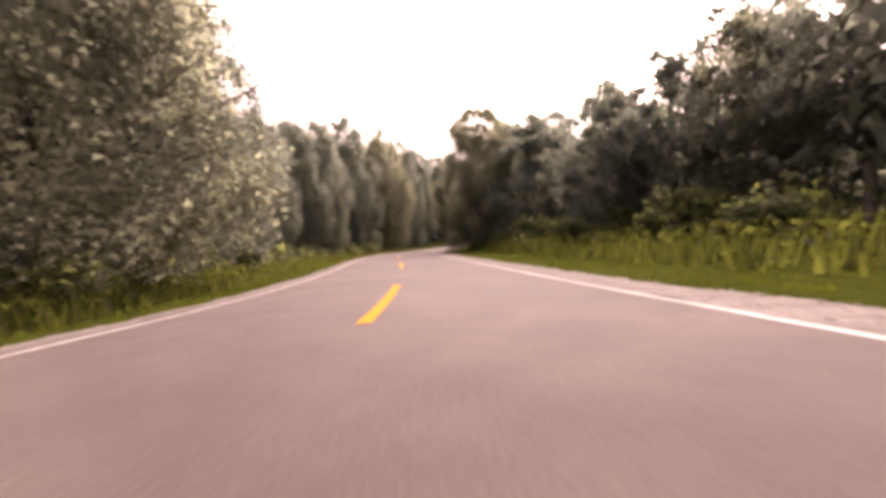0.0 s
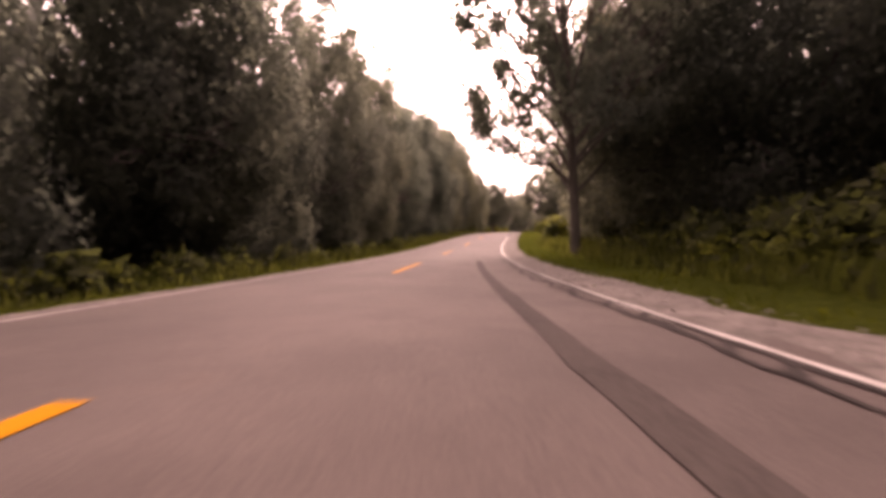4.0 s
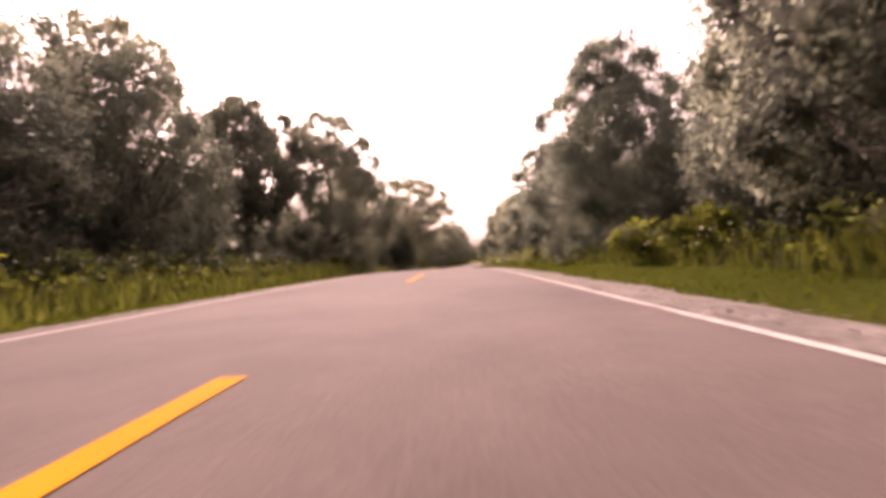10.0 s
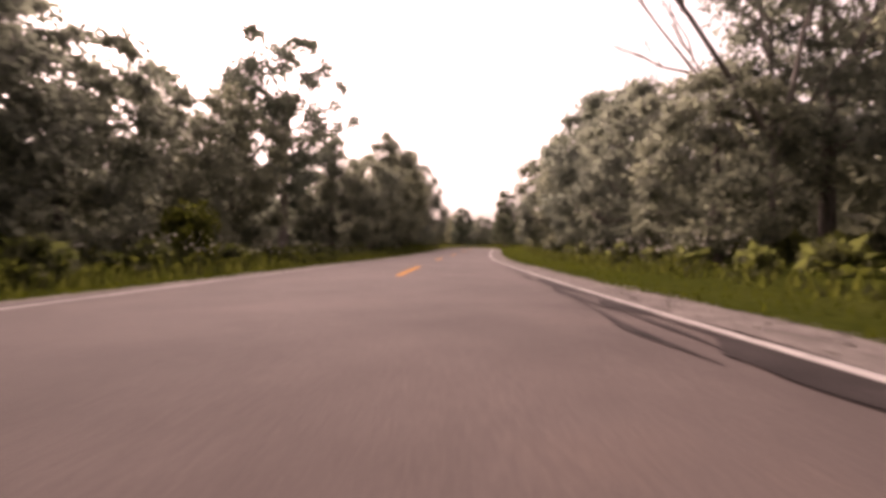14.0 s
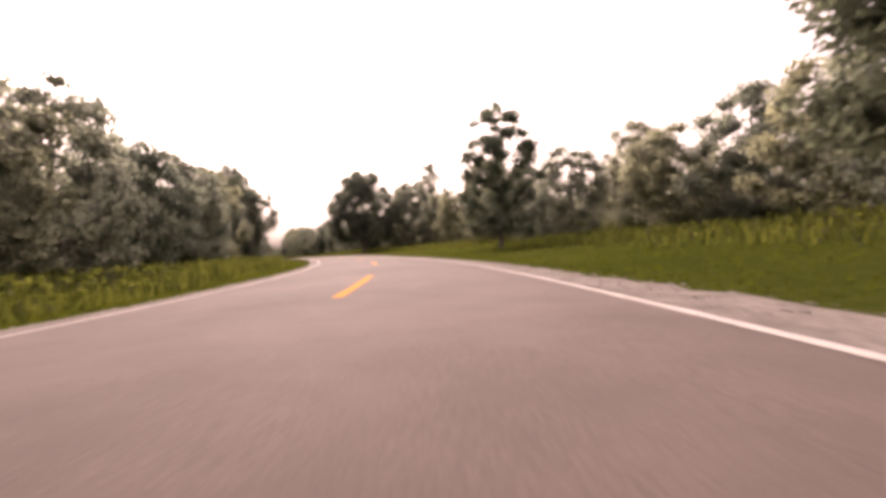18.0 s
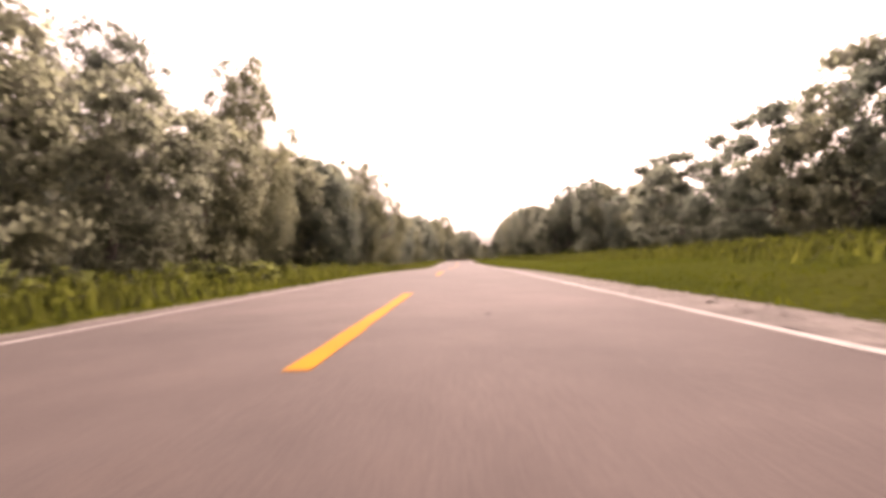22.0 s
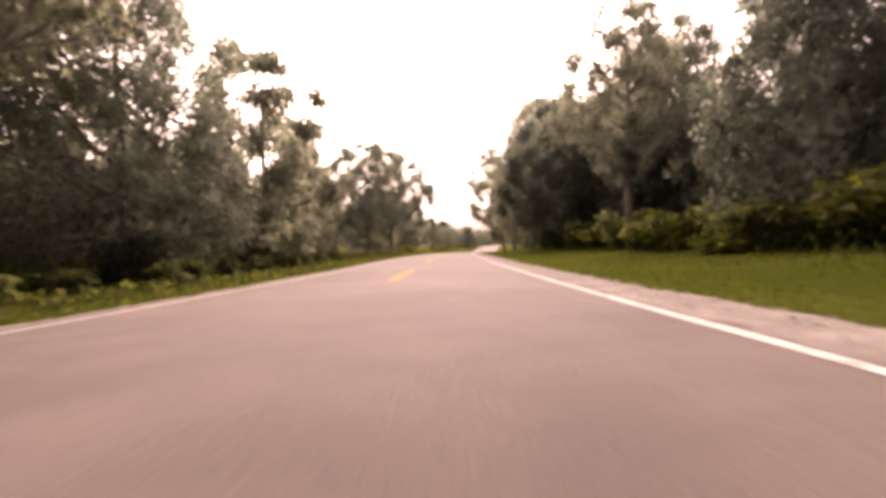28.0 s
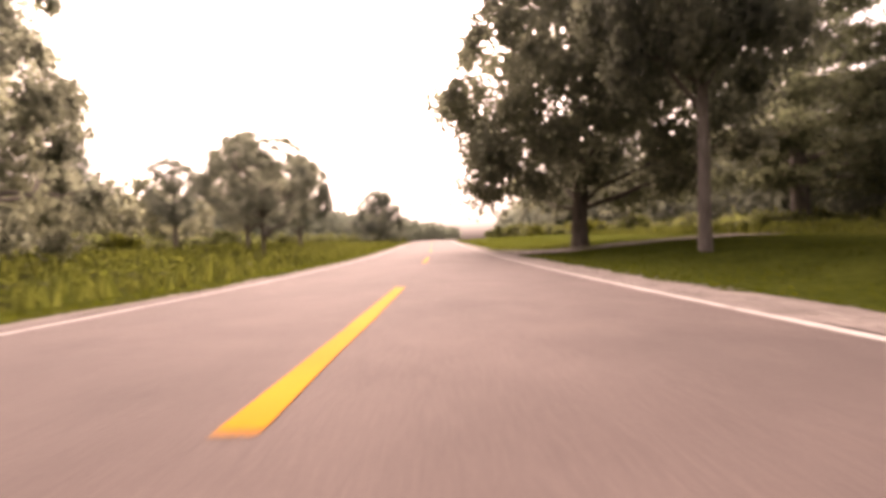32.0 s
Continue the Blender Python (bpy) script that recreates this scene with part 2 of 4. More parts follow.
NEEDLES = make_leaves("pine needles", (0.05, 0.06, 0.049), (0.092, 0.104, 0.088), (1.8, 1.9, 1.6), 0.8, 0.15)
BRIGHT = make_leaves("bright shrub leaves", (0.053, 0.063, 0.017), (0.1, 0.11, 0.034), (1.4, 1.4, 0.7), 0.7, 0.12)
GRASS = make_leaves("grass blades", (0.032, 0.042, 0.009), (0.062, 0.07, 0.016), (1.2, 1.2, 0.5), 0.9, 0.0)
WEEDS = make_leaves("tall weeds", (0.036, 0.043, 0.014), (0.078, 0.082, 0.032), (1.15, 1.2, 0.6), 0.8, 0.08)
# leaf green darkened in the colour for the shade below the trees
UNDER = make_leaves("undergrowth leaves darkened as shade", (0.04, 0.048, 0.024), (0.076, 0.086, 0.044), (1.5, 1.55, 1.0), 0.8, 0.08)
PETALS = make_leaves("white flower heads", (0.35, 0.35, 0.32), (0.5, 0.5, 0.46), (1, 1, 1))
LITTER = make_plain("brown dead leaf", [(0.04, 0.028, 0.016), (0.075, 0.05, 0.028)], 12, 0.85, gloss=0.1)
DEADWOOD = make_plain("grey dead wood", [(0.13, 0.115, 0.1), (0.22, 0.2, 0.18)], 4, 0.9)


# ---- mesh helpers ----
def mesh_of(name, verts, faces, mats, index=None, smooth=False, normals=None):
    """A mesh from arrays of corners and of faces that all have the same number of corners (or a list of such arrays)."""
    groups = faces if isinstance(faces, list) else [faces]
    me = bpy.data.meshes.new(name)
    verts = np.asarray(verts, dtype=np.float32)
    me.vertices.add(len(verts))
    me.vertices.foreach_set("co", verts.ravel())
    loops = np.concatenate([g.ravel() for g in groups]).astype(np.int32)
    sizes = np.concatenate([np.full(len(g), g.shape[1]) for g in groups]).astype(np.int32)
    me.loops.add(len(loops))
    me.loops.foreach_set("vertex_index", loops)
    me.polygons.add(len(sizes))
    me.polygons.foreach_set("loop_start", np.concatenate([[0], np.cumsum(sizes)[:-1]]).astype(np.int32))
    for m in mats:
        me.materials.append(m)
    if index is not None:
        me.polygons.foreach_set("material_index", np.asarray(index, dtype=np.int32))
    me.polygons.foreach_set("use_smooth", np.full(len(sizes), smooth))
    me.update(calc_edges=True)
    me.validate()
    if normals is not None:
        me.normals_split_custom_set_from_vertices(np.asarray(normals, dtype=np.float32))
    return me


def part(name, me, parent=None, label=""):
    ob = new(name, me)
    if parent:
        ob.parent = parent
    if label:
        ob["label"] = label
    return ob


def sheet(points):
    """Corners and quads of a grid of points, rows along the road, columns across."""
    n, k = points.shape[:2]
    i = np.arange((n - 1) * k).reshape(n - 1, k)[:, :-1].ravel()
    return points.reshape(-1, 3), np.stack([i, i + 1, i + k + 1, i + k], 1)


def rise(w):
    """Height of the land beside the road's centre line, w metres to its right."""
    return np.interp(w, [-60, -30, -14, -9, -6.5, -4.6, -3.5, -3.2, 0, 3.2, 4.4, 6.5, 10, 16, 30, 60],
                     [0.5, 0.3, -0.05, -0.25, -0.32, -0.16, -0.09, -0.064, 0, -0.064, -0.12, -0.16, 0.06, 0.4, 0.5, 0.4])


rng = np.random.default_rng(7)
S_ALL = np.arange(-110.0, 1080.0, 1.0)

# ---- ground, road, shoulders, verges ----
gx = np.concatenate([[-3000, -1200, -500, -250], np.arange(-130, 420, 6.0), [520, 800, 1600, 3200]])
gy = np.concatenate([[-3000, -1200, -500, -250], np.arange(-160, 1120, 6.0), [1250, 1500, 2200, 4000]])
mx, my = np.meshgrid(gx, gy)
coarse = slice(0, None, 8)
d2 = (mx[..., None] - _x[coarse]) ** 2 + (my[..., None] - _y[coarse]) ** 2
near = d2.argmin(-1)
a = _turn[coarse][near]
off = (mx - _x[coarse][near]) * np.cos(a) + (my - _y[coarse][near]) * np.sin(a)
far = np.sqrt(d2.min(-1))
mz = _z[coarse][near] * np.clip(1.6 - far / 150, 0, 1) + rise(off) - np.where(np.abs(off) < 26, 0.5, 0.12)
gv, gf = sheet(np.stack([mx, my, mz], -1))
ground = tagged(part("ground", mesh_of("ground", gv, gf, [GROUND], smooth=True)), "rough olive grassland under the trees", "ground", kind="structure")

cols = np.array([-3.15, -3.0, -2, -1, 0, 1, 2, 3.0, 3.15])
rv, rf = sheet(place(S_ALL[:, None], cols[None], rise(cols)[None]))
road = tagged(part("road", mesh_of("road", rv, rf, [ASPHALT], smooth=True)), "worn pinkish grey asphalt road with a low crown", "road", kind="structure")


def ribbon(name, s, w0, w1, mat, label, lift=0.005, wobble=0.0):
    """A thin strip on the road from w0 to w1 (numbers or arrays along s)."""
    e0 = np.broadcast_to(w0, s.shape) + rng.normal(0, wobble, s.shape)
    e1 = np.broadcast_to(w1, s.shape) + rng.normal(0, wobble, s.shape)
    w = np.stack([e0, e1], 1)
    v, f = sheet(place(s[:, None], w, rise(w) + lift))
    return part(name, mesh_of(name, v, f, [mat]), road, label)


ribbon("edge_line", np.arange(-100, 1060, 0.5), -2.835, -2.745, WHITE, "thin worn white edge line", 0.006, 0.006)
ribbon("edge_line", np.arange(-100, 1060, 0.5), 2.825, 2.935, WHITE, "worn white edge line", 0.006, 0.006)
for n in range(-6, 80):
    aside = {57: 0.19, 58: 0.08}.get(n, 0.0)  # two dashes moved sideways to fit the camera's view
    ribbon("lane_dash", DASH_START + DASH_STEP * n + np.linspace(0, 4.57, 10), aside - 0.065, aside + 0.065, YELLOW, "yellow centre dash", 0.006, 0.004)

for side, inner, outer, label in ((-1, 3.1, 3.45, "narrow ragged gravel edge"), (1, 2.97, 3.9, "pale grey gravel shoulder with a ragged grass edge")):
    ss = np.arange(-110.0, 1070.0, 0.5)
    ragged = outer + 0.1 * np.sin(ss * 0.9) * np.sin(ss * 0.23 + 1) + rng.normal(0, 0.06, len(ss)) + 0.12 * np.sin(ss * 0.06)
    w = np.stack([np.full_like(ss, inner), inner + 0.3 * (ragged - inner), inner + 0.7 * (ragged - inner), ragged], 1) * side
    v, f = sheet(place(ss[:, None], w, rise(w) + np.array([0.004, 0.008, 0.012, 0.006]) + rng.normal(0, 0.006, w.shape)))
    tagged(part("shoulder", mesh_of("shoulder", v, f[:, ::side], [GRAVEL])), label, "shoulder", kind="structure")
    wv = np.array([inner + 0.2, 4.0, 4.6, 5.3, 6.2, 7.2, 8.5, 10, 12, 15, 19, 23, 24]) * side
    lump = 0.05 * rng.normal(0, 1, (len(S_ALL), len(wv))) * np.clip((np.abs(wv) - 4.2) / 4, 0, 1)
    drop = np.where(np.abs(wv) > 23.5, -0.8, 0.0) - np.where(np.abs(wv) < 3.6, 0.03, 0.0) - 0.012
    v, f = sheet(place(S_ALL[:, None], wv[None], rise(wv)[None] + lump + drop[None]))
    tagged(part("verge", mesh_of("verge", v, f[:, ::side], [GROUND], smooth=True)), "rough mown grass verge beside the road", "grass verge", kind="structure")


# ---- trees ----
_ball = bmesh.new()
bmesh.ops.create_icosphere(_ball, subdivisions=2, radius=1.0)
BALL_V = np.array([v.co[:] for v in _ball.verts])
BALL_F = np.array([[v.index for v in f.verts] for f in _ball.faces])
_ball.free()


class Stack:
    """Collects corners and faces for one mesh."""

    def __init__(self):
        self.v, self.f, self.n, self.normals = [], {3: [], 4: []}, 0, []

    def add(self, v, f, normals=None):
        v, f = np.asarray(v, float), np.asarray(f)
        self.v.append(v)
        if normals is not None:
            self.normals.append(normals)
        self.f[f.shape[1]].append(f + self.n)
        self.n += len(v)

    def mesh(self, name, mats, smooth=False):
        groups = [np.concatenate(self.f[k]) for k in (3, 4) if self.f[k]]
        return mesh_of(name, np.concatenate(self.v), groups, mats, smooth=smooth, normals=np.concatenate(self.normals) if self.normals else None)


def tube(st, points, radii, sides=6):
    """A bent tapering limb through the points."""
    p = np.asarray(points, float)
    r = np.asarray(radii, float)
    d = np.gradient(p, axis=0)
    d /= np.linalg.norm(d, axis=1)[:, None] + 1e-9
    up = np.where(np.abs(d[:, 2:3]) > 0.9, [[1.0, 0, 0]], [[0, 0, 1.0]])
    u = np.cross(d, up)
    u /= np.linalg.norm(u, axis=1)[:, None] + 1e-9
    w = np.cross(d, u)
    a = np.arange(sides) * 2 * np.pi / sides
    ring = p[:, None] + r[:, None, None] * (np.cos(a)[None, :, None] * u[:, None] + np.sin(a)[None, :, None] * w[:, None])
    n = len(p)
    i = np.arange((n - 1) * sides)
    j = (i // sides) * sides + (i + 1) % sides
    st.add(ring.reshape(-1, 3), np.stack([i, j, j + sides, i + sides], 1))


def bent(g, a, b, wiggle, n=5):
    """Points from a to b with a slight sag and wander."""
    t = np.linspace(0, 1, n)[:, None]
    p = (1 - t) * np.asarray(a, float) + t * np.asarray(b, float)
    p[1:-1] += g.normal(0, wiggle, (n - 2, 3))
    return p


def sprays(g, lobes, radii, flat, count, size, centre, loose=0.3, slim=0.42, squat=1.0):
    """Pointed leaf sprays over the shells of the lobes, three corners each."""
    area = radii ** 2
    k = g.choice(len(lobes), count, p=area / area.sum())
    d = g.normal(0, 1, (count, 3))
    d /= np.linalg.norm(d, axis=1)[:, None]
    outward = lobes[k] - centre
    outward /= np.linalg.norm(outward, axis=1)[:, None] + 1e-6
    turn = (d * outward).sum(1) < -0.35
    d[turn] *= -1
    p = lobes[k] + d * radii[k][:, None] * flat * (1.06 - 0.55 * g.random((count, 1)) ** 1.4 + loose * g.random((count, 1)) ** 4)
    t = g.normal(0, 1, (count, 3)) + 0.5 * d
    t[:, 2] -= 0.35
    t /= np.linalg.norm(t, axis=1)[:, None]
    b = np.cross(t, g.normal(0, 1, (count, 3)))
    b /= np.linalg.norm(b, axis=1)[:, None] + 1e-9
    t[:, 2] *= squat
    b[:, 2] *= squat
    z = size * g.uniform(0.55, 1.35, (count, 1))
    # only the shading normals turn outward, so that a bough shades as one soft mass
    n = 0.38 * d + 0.55 * outward + g.normal(0, 0.2, (count, 3)) + (0, 0, 0.12)
    n /= np.linalg.norm(n, axis=1)[:, None] + 1e-9
    b *= np.where((np.cross(b, t) * n).sum(1) < 0, -1, 1)[:, None]
    v = np.stack([p - 0.3 * t * z - slim * b * z, p - 0.3 * t * z + slim * b * z, p + 0.75 * t * z], 1).reshape(-1, 3)
    return v, np.arange(3 * count).reshape(-1, 3), np.repeat(n, 3, 0)


def crown_mesh(g, name, lobes, radii, core, count, size, mat, flat=np.array([1, 1, 0.8]), centre=None, loose=0.35, slim=0.42, squat=1.0):
    st = Stack()
    lobes, radii = np.asarray(lobes), np.asarray(radii)
    centre = lobes.mean(0) if centre is None else centre
    # shaded boughs within, of larger sprays
    st.add(*sprays(g, lobes, radii * 0.55, flat, int(2.2 * count * core), size * 1.25, centre, 0.1, slim, squat))
    st.add(*sprays(g, lobes, radii, flat, count, size, centre, loose, slim, squat))
    return st.mesh(name, [mat], True)


def trunk_mesh(g, name, top, girth, lobes, limbs, mat=BARK, lean=0.2, fork=0.3):
    """A tapering trunk with a flared foot and limbs that reach into the lobes."""
    st = Stack()
    end = np.array([g.normal(0, lean), g.normal(0, lean), top])
    p = bent(g, (0, 0, -0.3), end, 0.08, 7)
    p[:2, :2] = 0
    tube(st, p, girth * np.array([1.35, 1.08, 0.95, 0.8, 0.62, 0.42, 0.16]), 8)
    order = np.argsort(-np.linalg.norm(np.asarray(lobes)[:, :2], axis=1))[:limbs]
    for k in order:
        c = lobes[k]
        z0 = max(top * fork, min(c[2] - 0.55 * np.linalg.norm(c[:2]) - 0.3, top * 0.8)) * g.uniform(0.85, 1.1)
        base = p[0] + (end - p[0]) * np.clip((z0 + 0.3) / (top + 0.3), 0, 1)
        r0 = girth * g.uniform(0.3, 0.48)
        q = bent(g, base, c, 0.14)
        q[2, 2] -= 0.12
        tube(st, q, r0 * np.array([1, 0.8, 0.6, 0.42, 0.15]), 5)
        for _ in range(2):
            e = c + g.normal(0, 0.8, 3)
            tube(st, bent(g, q[2], e, 0.08, 4), r0 * np.array([0.5, 0.36, 0.22, 0.07]), 4)
    return st.mesh(name, [mat], True)


def crown_lobes(g, n, z0, z1, wide, r0, r1, belly=0.4, foot=0.6, ragged=0.16, inner=0.3):
    """Many small boughs in an uneven crown between two heights, widest at the belly."""
    def reach(t):
        return wide * np.where(t < belly, foot + (1 - foot) * np.sin(np.pi / 2 * np.clip(t / belly, 0, 1)),
                               np.sqrt(np.clip(1 - ((t - belly) / (1.05 - belly)) ** 2, 0.03, 1)))
    grid = np.linspace(0, 1, 200)
    share = np.cumsum(reach(grid) + 0.25 * wide)
    t = np.interp((np.arange(n) + g.random(n)) / n, share / share[-1], grid)
    ang = np.arange(n) * 2.4 + g.uniform(0, 6.28)
    p1, p2 = g.uniform(0, 6.28, 2)
    env = reach(t) * (1 + ragged * (0.6 * np.sin(2 * ang + p1) + 0.6 * np.sin(3 * ang + p2 + 5 * t)) + g.normal(0, 0.5 * ragged, n))
    r = g.uniform(r0, r1, n) * (0.72 + 0.28 * env / wide)
    out = np.clip(env - 0.75 * r, 0, None) * np.where(g.random(n) < inner, g.uniform(0.1, 0.65, n), g.uniform(0.82, 1.06, n))
    z = z0 + 0.7 * r0 + (z1 - z0 - 1.5 * r0) * t + g.normal(0, 0.12, n)
    return np.stack([out * np.cos(ang), out * np.sin(ang), z], 1), r


TREE_LABELS = {
    "broad": "broad leafy tree with a rounded crown on spreading limbs",
    "maple": "big domed leafy tree with a dense low crown",
    "tall": "tall leafy tree with a straight bare trunk below the crown",
    "oval": "upright tree with a dense oval crown of clumped foliage",
    "forest": "leafy woodland tree with foliage almost down to the ground",
    "towering": "towering leafy tree with heavy foliage hanging to the ground",
    "trailing": "small leaved tree with foliage trailing low over the verge",
    "withered": "bare dark dead trunk with two leaning limbs",
    "dense": "big leafy tree with heavy foliage hanging to the ground",
    "spread": "wide open crowned tree with fine limbs seen through the leaves",
    "open": "tall open crowned tree with visible limbs and thin foliage",
    "pine": "dark green pine with layered drooping branches",
    "dead": "bare grey dead tree with forked branches",
    "shrub": "leafy green shrub at the edge of the wood",
    "bright": "bright yellow green bush in the verge",
}


def make_tree(kind, variant):
    """An upright tree 10 m high (a shrub 2 m), built at the origin: an empty with trunk and crown."""
    g = np.random.default_rng(100 + 17 * variant + 1000 * sorted(TREE_LABELS).index("dense" if kind in ("towering", "trailing") else kind))
    shrub = kind in ("shrub", "bright")
    ob = tagged(new("shrub" if shrub else "tree"), TREE_LABELS[kind], "shrub" if shrub else "tree")
    if kind == "broad":
        lobes, r = crown_lobes(g, 85, 2.3, 10, 4.8, 0.75, 1.25, 0.38, 0.72, 0.1, 0.35)
        part("trunk", trunk_mesh(g, "broad_trunk", 7.0, 0.26, lobes, 15, lean=0.05, fork=0.2), ob, "dark furrowed trunk with spreading limbs")
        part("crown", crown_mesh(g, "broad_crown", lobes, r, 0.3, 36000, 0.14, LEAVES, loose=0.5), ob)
    elif kind == "maple":
        lobes, r = crown_lobes(g, 100, 1.3, 10, 4.8, 0.85, 1.35, 0.3, 0.84, 0.08, 0.4)
        part("trunk", trunk_mesh(g, "maple_trunk", 7.0, 0.25, lobes, 9, lean=0.05, fork=0.2), ob, "dark straight trunk below the leaves")
        part("crown", crown_mesh(g, "maple_crown", lobes, r, 0.4, 38000, 0.148, LEAVES, loose=0.35), ob)
    elif kind == "tall":
        lobes, r = crown_lobes(g, 60, 3.0, 10, 3.7, 0.8, 1.25, 0.4, 0.7, 0.16, 0.35)
        part("trunk", trunk_mesh(g, "tall_trunk", 8.0, 0.175, lobes, 9, lean=0.1, fork=0.3), ob, "straight grey brown bare trunk")
        part("crown", crown_mesh(g, "tall_crown", lobes, r, 0.35, 26000, 0.145, LEAVES, loose=0.45), ob)
    elif kind == "oval":
        lobes, r = crown_lobes(g, 60, 0.9, 10, 2.6, 0.55, 0.95, 0.36, 0.85, 0.2, 0.35)
        part("trunk", trunk_mesh(g, "oval_trunk", 8.4, 0.17, lobes, 12, lean=0.08, fork=0.15), ob)
        part("crown", crown_mesh(g, "oval_crown", lobes, r, 0.35, 20000, 0.125, NEEDLES, loose=0.25), ob)
    elif kind in ("dense", "towering", "trailing"):
        lobes, r = crown_lobes(g, 90, 0.1, 10, 4.6, 0.85, 1.4, 0.35, 0.85, 0.17, 0.35)
        part("trunk", trunk_mesh(g, kind + "_trunk", 7.5, 0.24, lobes, 9), ob)
        count, size = {"dense": (21000, 0.174), "towering": (46000, 0.15), "trailing": (84000, 0.088)}[kind]
        part("crown", crown_mesh(g, kind + "_crown", lobes, r, 0.2 if kind == "towering" else 0.3, count, size, LEAVES, loose=0.15 if kind == "trailing" else 0.5, squat=0.55 if kind == "towering" else 1.0), ob)
    elif kind == "forest":
        lobes, r = crown_lobes(g, 42, 0.2 + 0.5 * (variant % 2), 10, 2.9 + 0.3 * (variant % 3), 0.75, 1.2, 0.3 + 0.08 * (variant % 3), 0.8, 0.22, 0.3)
        part("trunk", trunk_mesh(g, "forest_trunk", 8.0, 0.2, lobes, 5), ob)
        part("crown", crown_mesh(g, "forest_crown", lobes, r, 0.28, 11000, 0.186, LEAVES, loose=0.5), ob)
    elif kind == "open":
        lobes, r = crown_lobes(g, 60, 2.8, 10, 3.0, 0.5, 0.95, 0.5, 0.5, 0.2, 0.3)
        part("trunk", trunk_mesh(g, "open_trunk", 8.6, 0.18, lobes, 20, lean=0.12, fork=0.25), ob, "tall trunk forking into bare lower limbs")
        part("crown", crown_mesh(g, "open_crown", lobes, r, 0.2, 16000, 0.12, LEAVES, loose=0.8), ob)
    elif kind == "spread":
        lobes, r = crown_lobes(g, 110, 2.4, 10, 4.7, 0.55, 1.05, 0.45, 0.6, 0.12, 0.3)
        part("trunk", trunk_mesh(g, "spread_trunk", 8.6, 0.15, lobes, 44, lean=0.2, fork=0.2), ob, "grey trunk with many spreading limbs")
        part("crown", crown_mesh(g, "spread_crown", lobes, r, 0.2, 38000, 0.108, LEAVES, np.array([1, 1, 0.65]), loose=0.7), ob)
    elif kind == "pine":
        wood, lobes, r = Stack(), [], []
        tube(wood, bent(g, (0, 0, -0.3), (0.1, 0, 9.9), 0.05, 8), 0.2 * np.linspace(1.25, 0.08, 8), 8)
        for z in np.arange(1.5, 9.9, 0.62):
            long = 2.9 * (1 - z / 10.6) ** 0.75 + 0.2
            for a in np.arange(5) * 1.257 + z * 2.1:
                q, lift = long * g.uniform(0.55, 1.1), g.uniform(-0.05, 0.22)
                way = np.array([np.cos(a), np.sin(a), lift])
                foot = np.array([0.1 * z / 10, 0, z + g.normal(0, 0.12)])
                tip = foot + way * q + (0, 0, 0.1 * q)
                tube(wood, bent(g, foot, tip, 0.05, 4), 0.045 * np.array([1, 0.8, 0.6, 0.25]) * (1.2 - z / 12), 4)
                for f in (0.5, 0.75, 1.0):
                    lobes.append(foot + (tip - foot) * f + g.normal(0, 0.08, 3))
                    r.append(max(0.34, q * (0.31 + 0.1 * f) * g.uniform(0.8, 1.2)))
        part("trunk", wood.mesh("pine_trunk", [BARK], True), ob, "straight dark pine trunk with bare branch stubs")
        part("crown", crown_mesh(g, "pine_crown", lobes, r, 0.3, 26000, 0.14, NEEDLES, np.array([1, 1, 0.45]), loose=0.5, slim=0.26), ob)
    elif kind == "withered":
        wood, twigs = Stack(), Stack()
        tube(wood, [(0, 0, -0.3), (0.03, 0, 0.6), (0.08, 0.02, 2.2), (0.1, 0, 3.9), (0.02, 0, 4.5)], [0.27, 0.21, 0.18, 0.165, 0.13], 9)
        limbs = [([(0.06, 0, 4.1), (-0.5, 0.1, 5.45), (-1.1, 0.2, 7.2), (-1.75, 0.2, 8.7), (-2.2, 0.3, 10), (-2.9, 0.3, 11.8)], 0.2),
                 ([(0.12, 0, 3.7), (0.12, -0.1, 5.2), (-0.17, -0.2, 6.7), (-0.95, -0.2, 8.6), (-1.3, -0.3, 9.7), (-1.7, -0.3, 11.5)], 0.17),
                 ([(-0.45, 0.1, 5.35), (-1.25, 0.2, 6.2), (-2.0, 0.3, 6.85), (-3.5, 0.3, 8.1), (-4.4, 0.4, 8.8), (-5.2, 0.4, 9.6)], 0.14),
                 ([(0.05, -0.1, 4.8), (0.12, -0.3, 5.2), (0.3, -0.4, 5.7), (0.55, -0.5, 6.2), (0.6, -0.5, 7), (1.0, -0.6, 8)], 0.1)]
        for way, thick in limbs:
            way = np.array(way)
            tube(wood, way, thick * np.array([1, 0.9, 0.76, 0.6, 0.42, 0.15]), 7)
            for k in (2, 3, 4, 4, 5):
                lean = way[k] - way[k - 1] + g.normal(0, 0.45, 3)
                tube(twigs, bent(g, way[k - 1], way[k - 1] + lean * g.uniform(0.8, 1.5), 0.05, 4), 0.45 * thick * np.array([1, 0.8, 0.6, 0.3]), 4)
        part("trunk", wood.mesh("withered_trunk", [BARK], True), ob)
        tagged(part("bare_crown", twigs.mesh("withered_crown", [BARK]), ob), kind="stuff")
    elif kind == "dead":
        wood, twigs = Stack(), Stack()

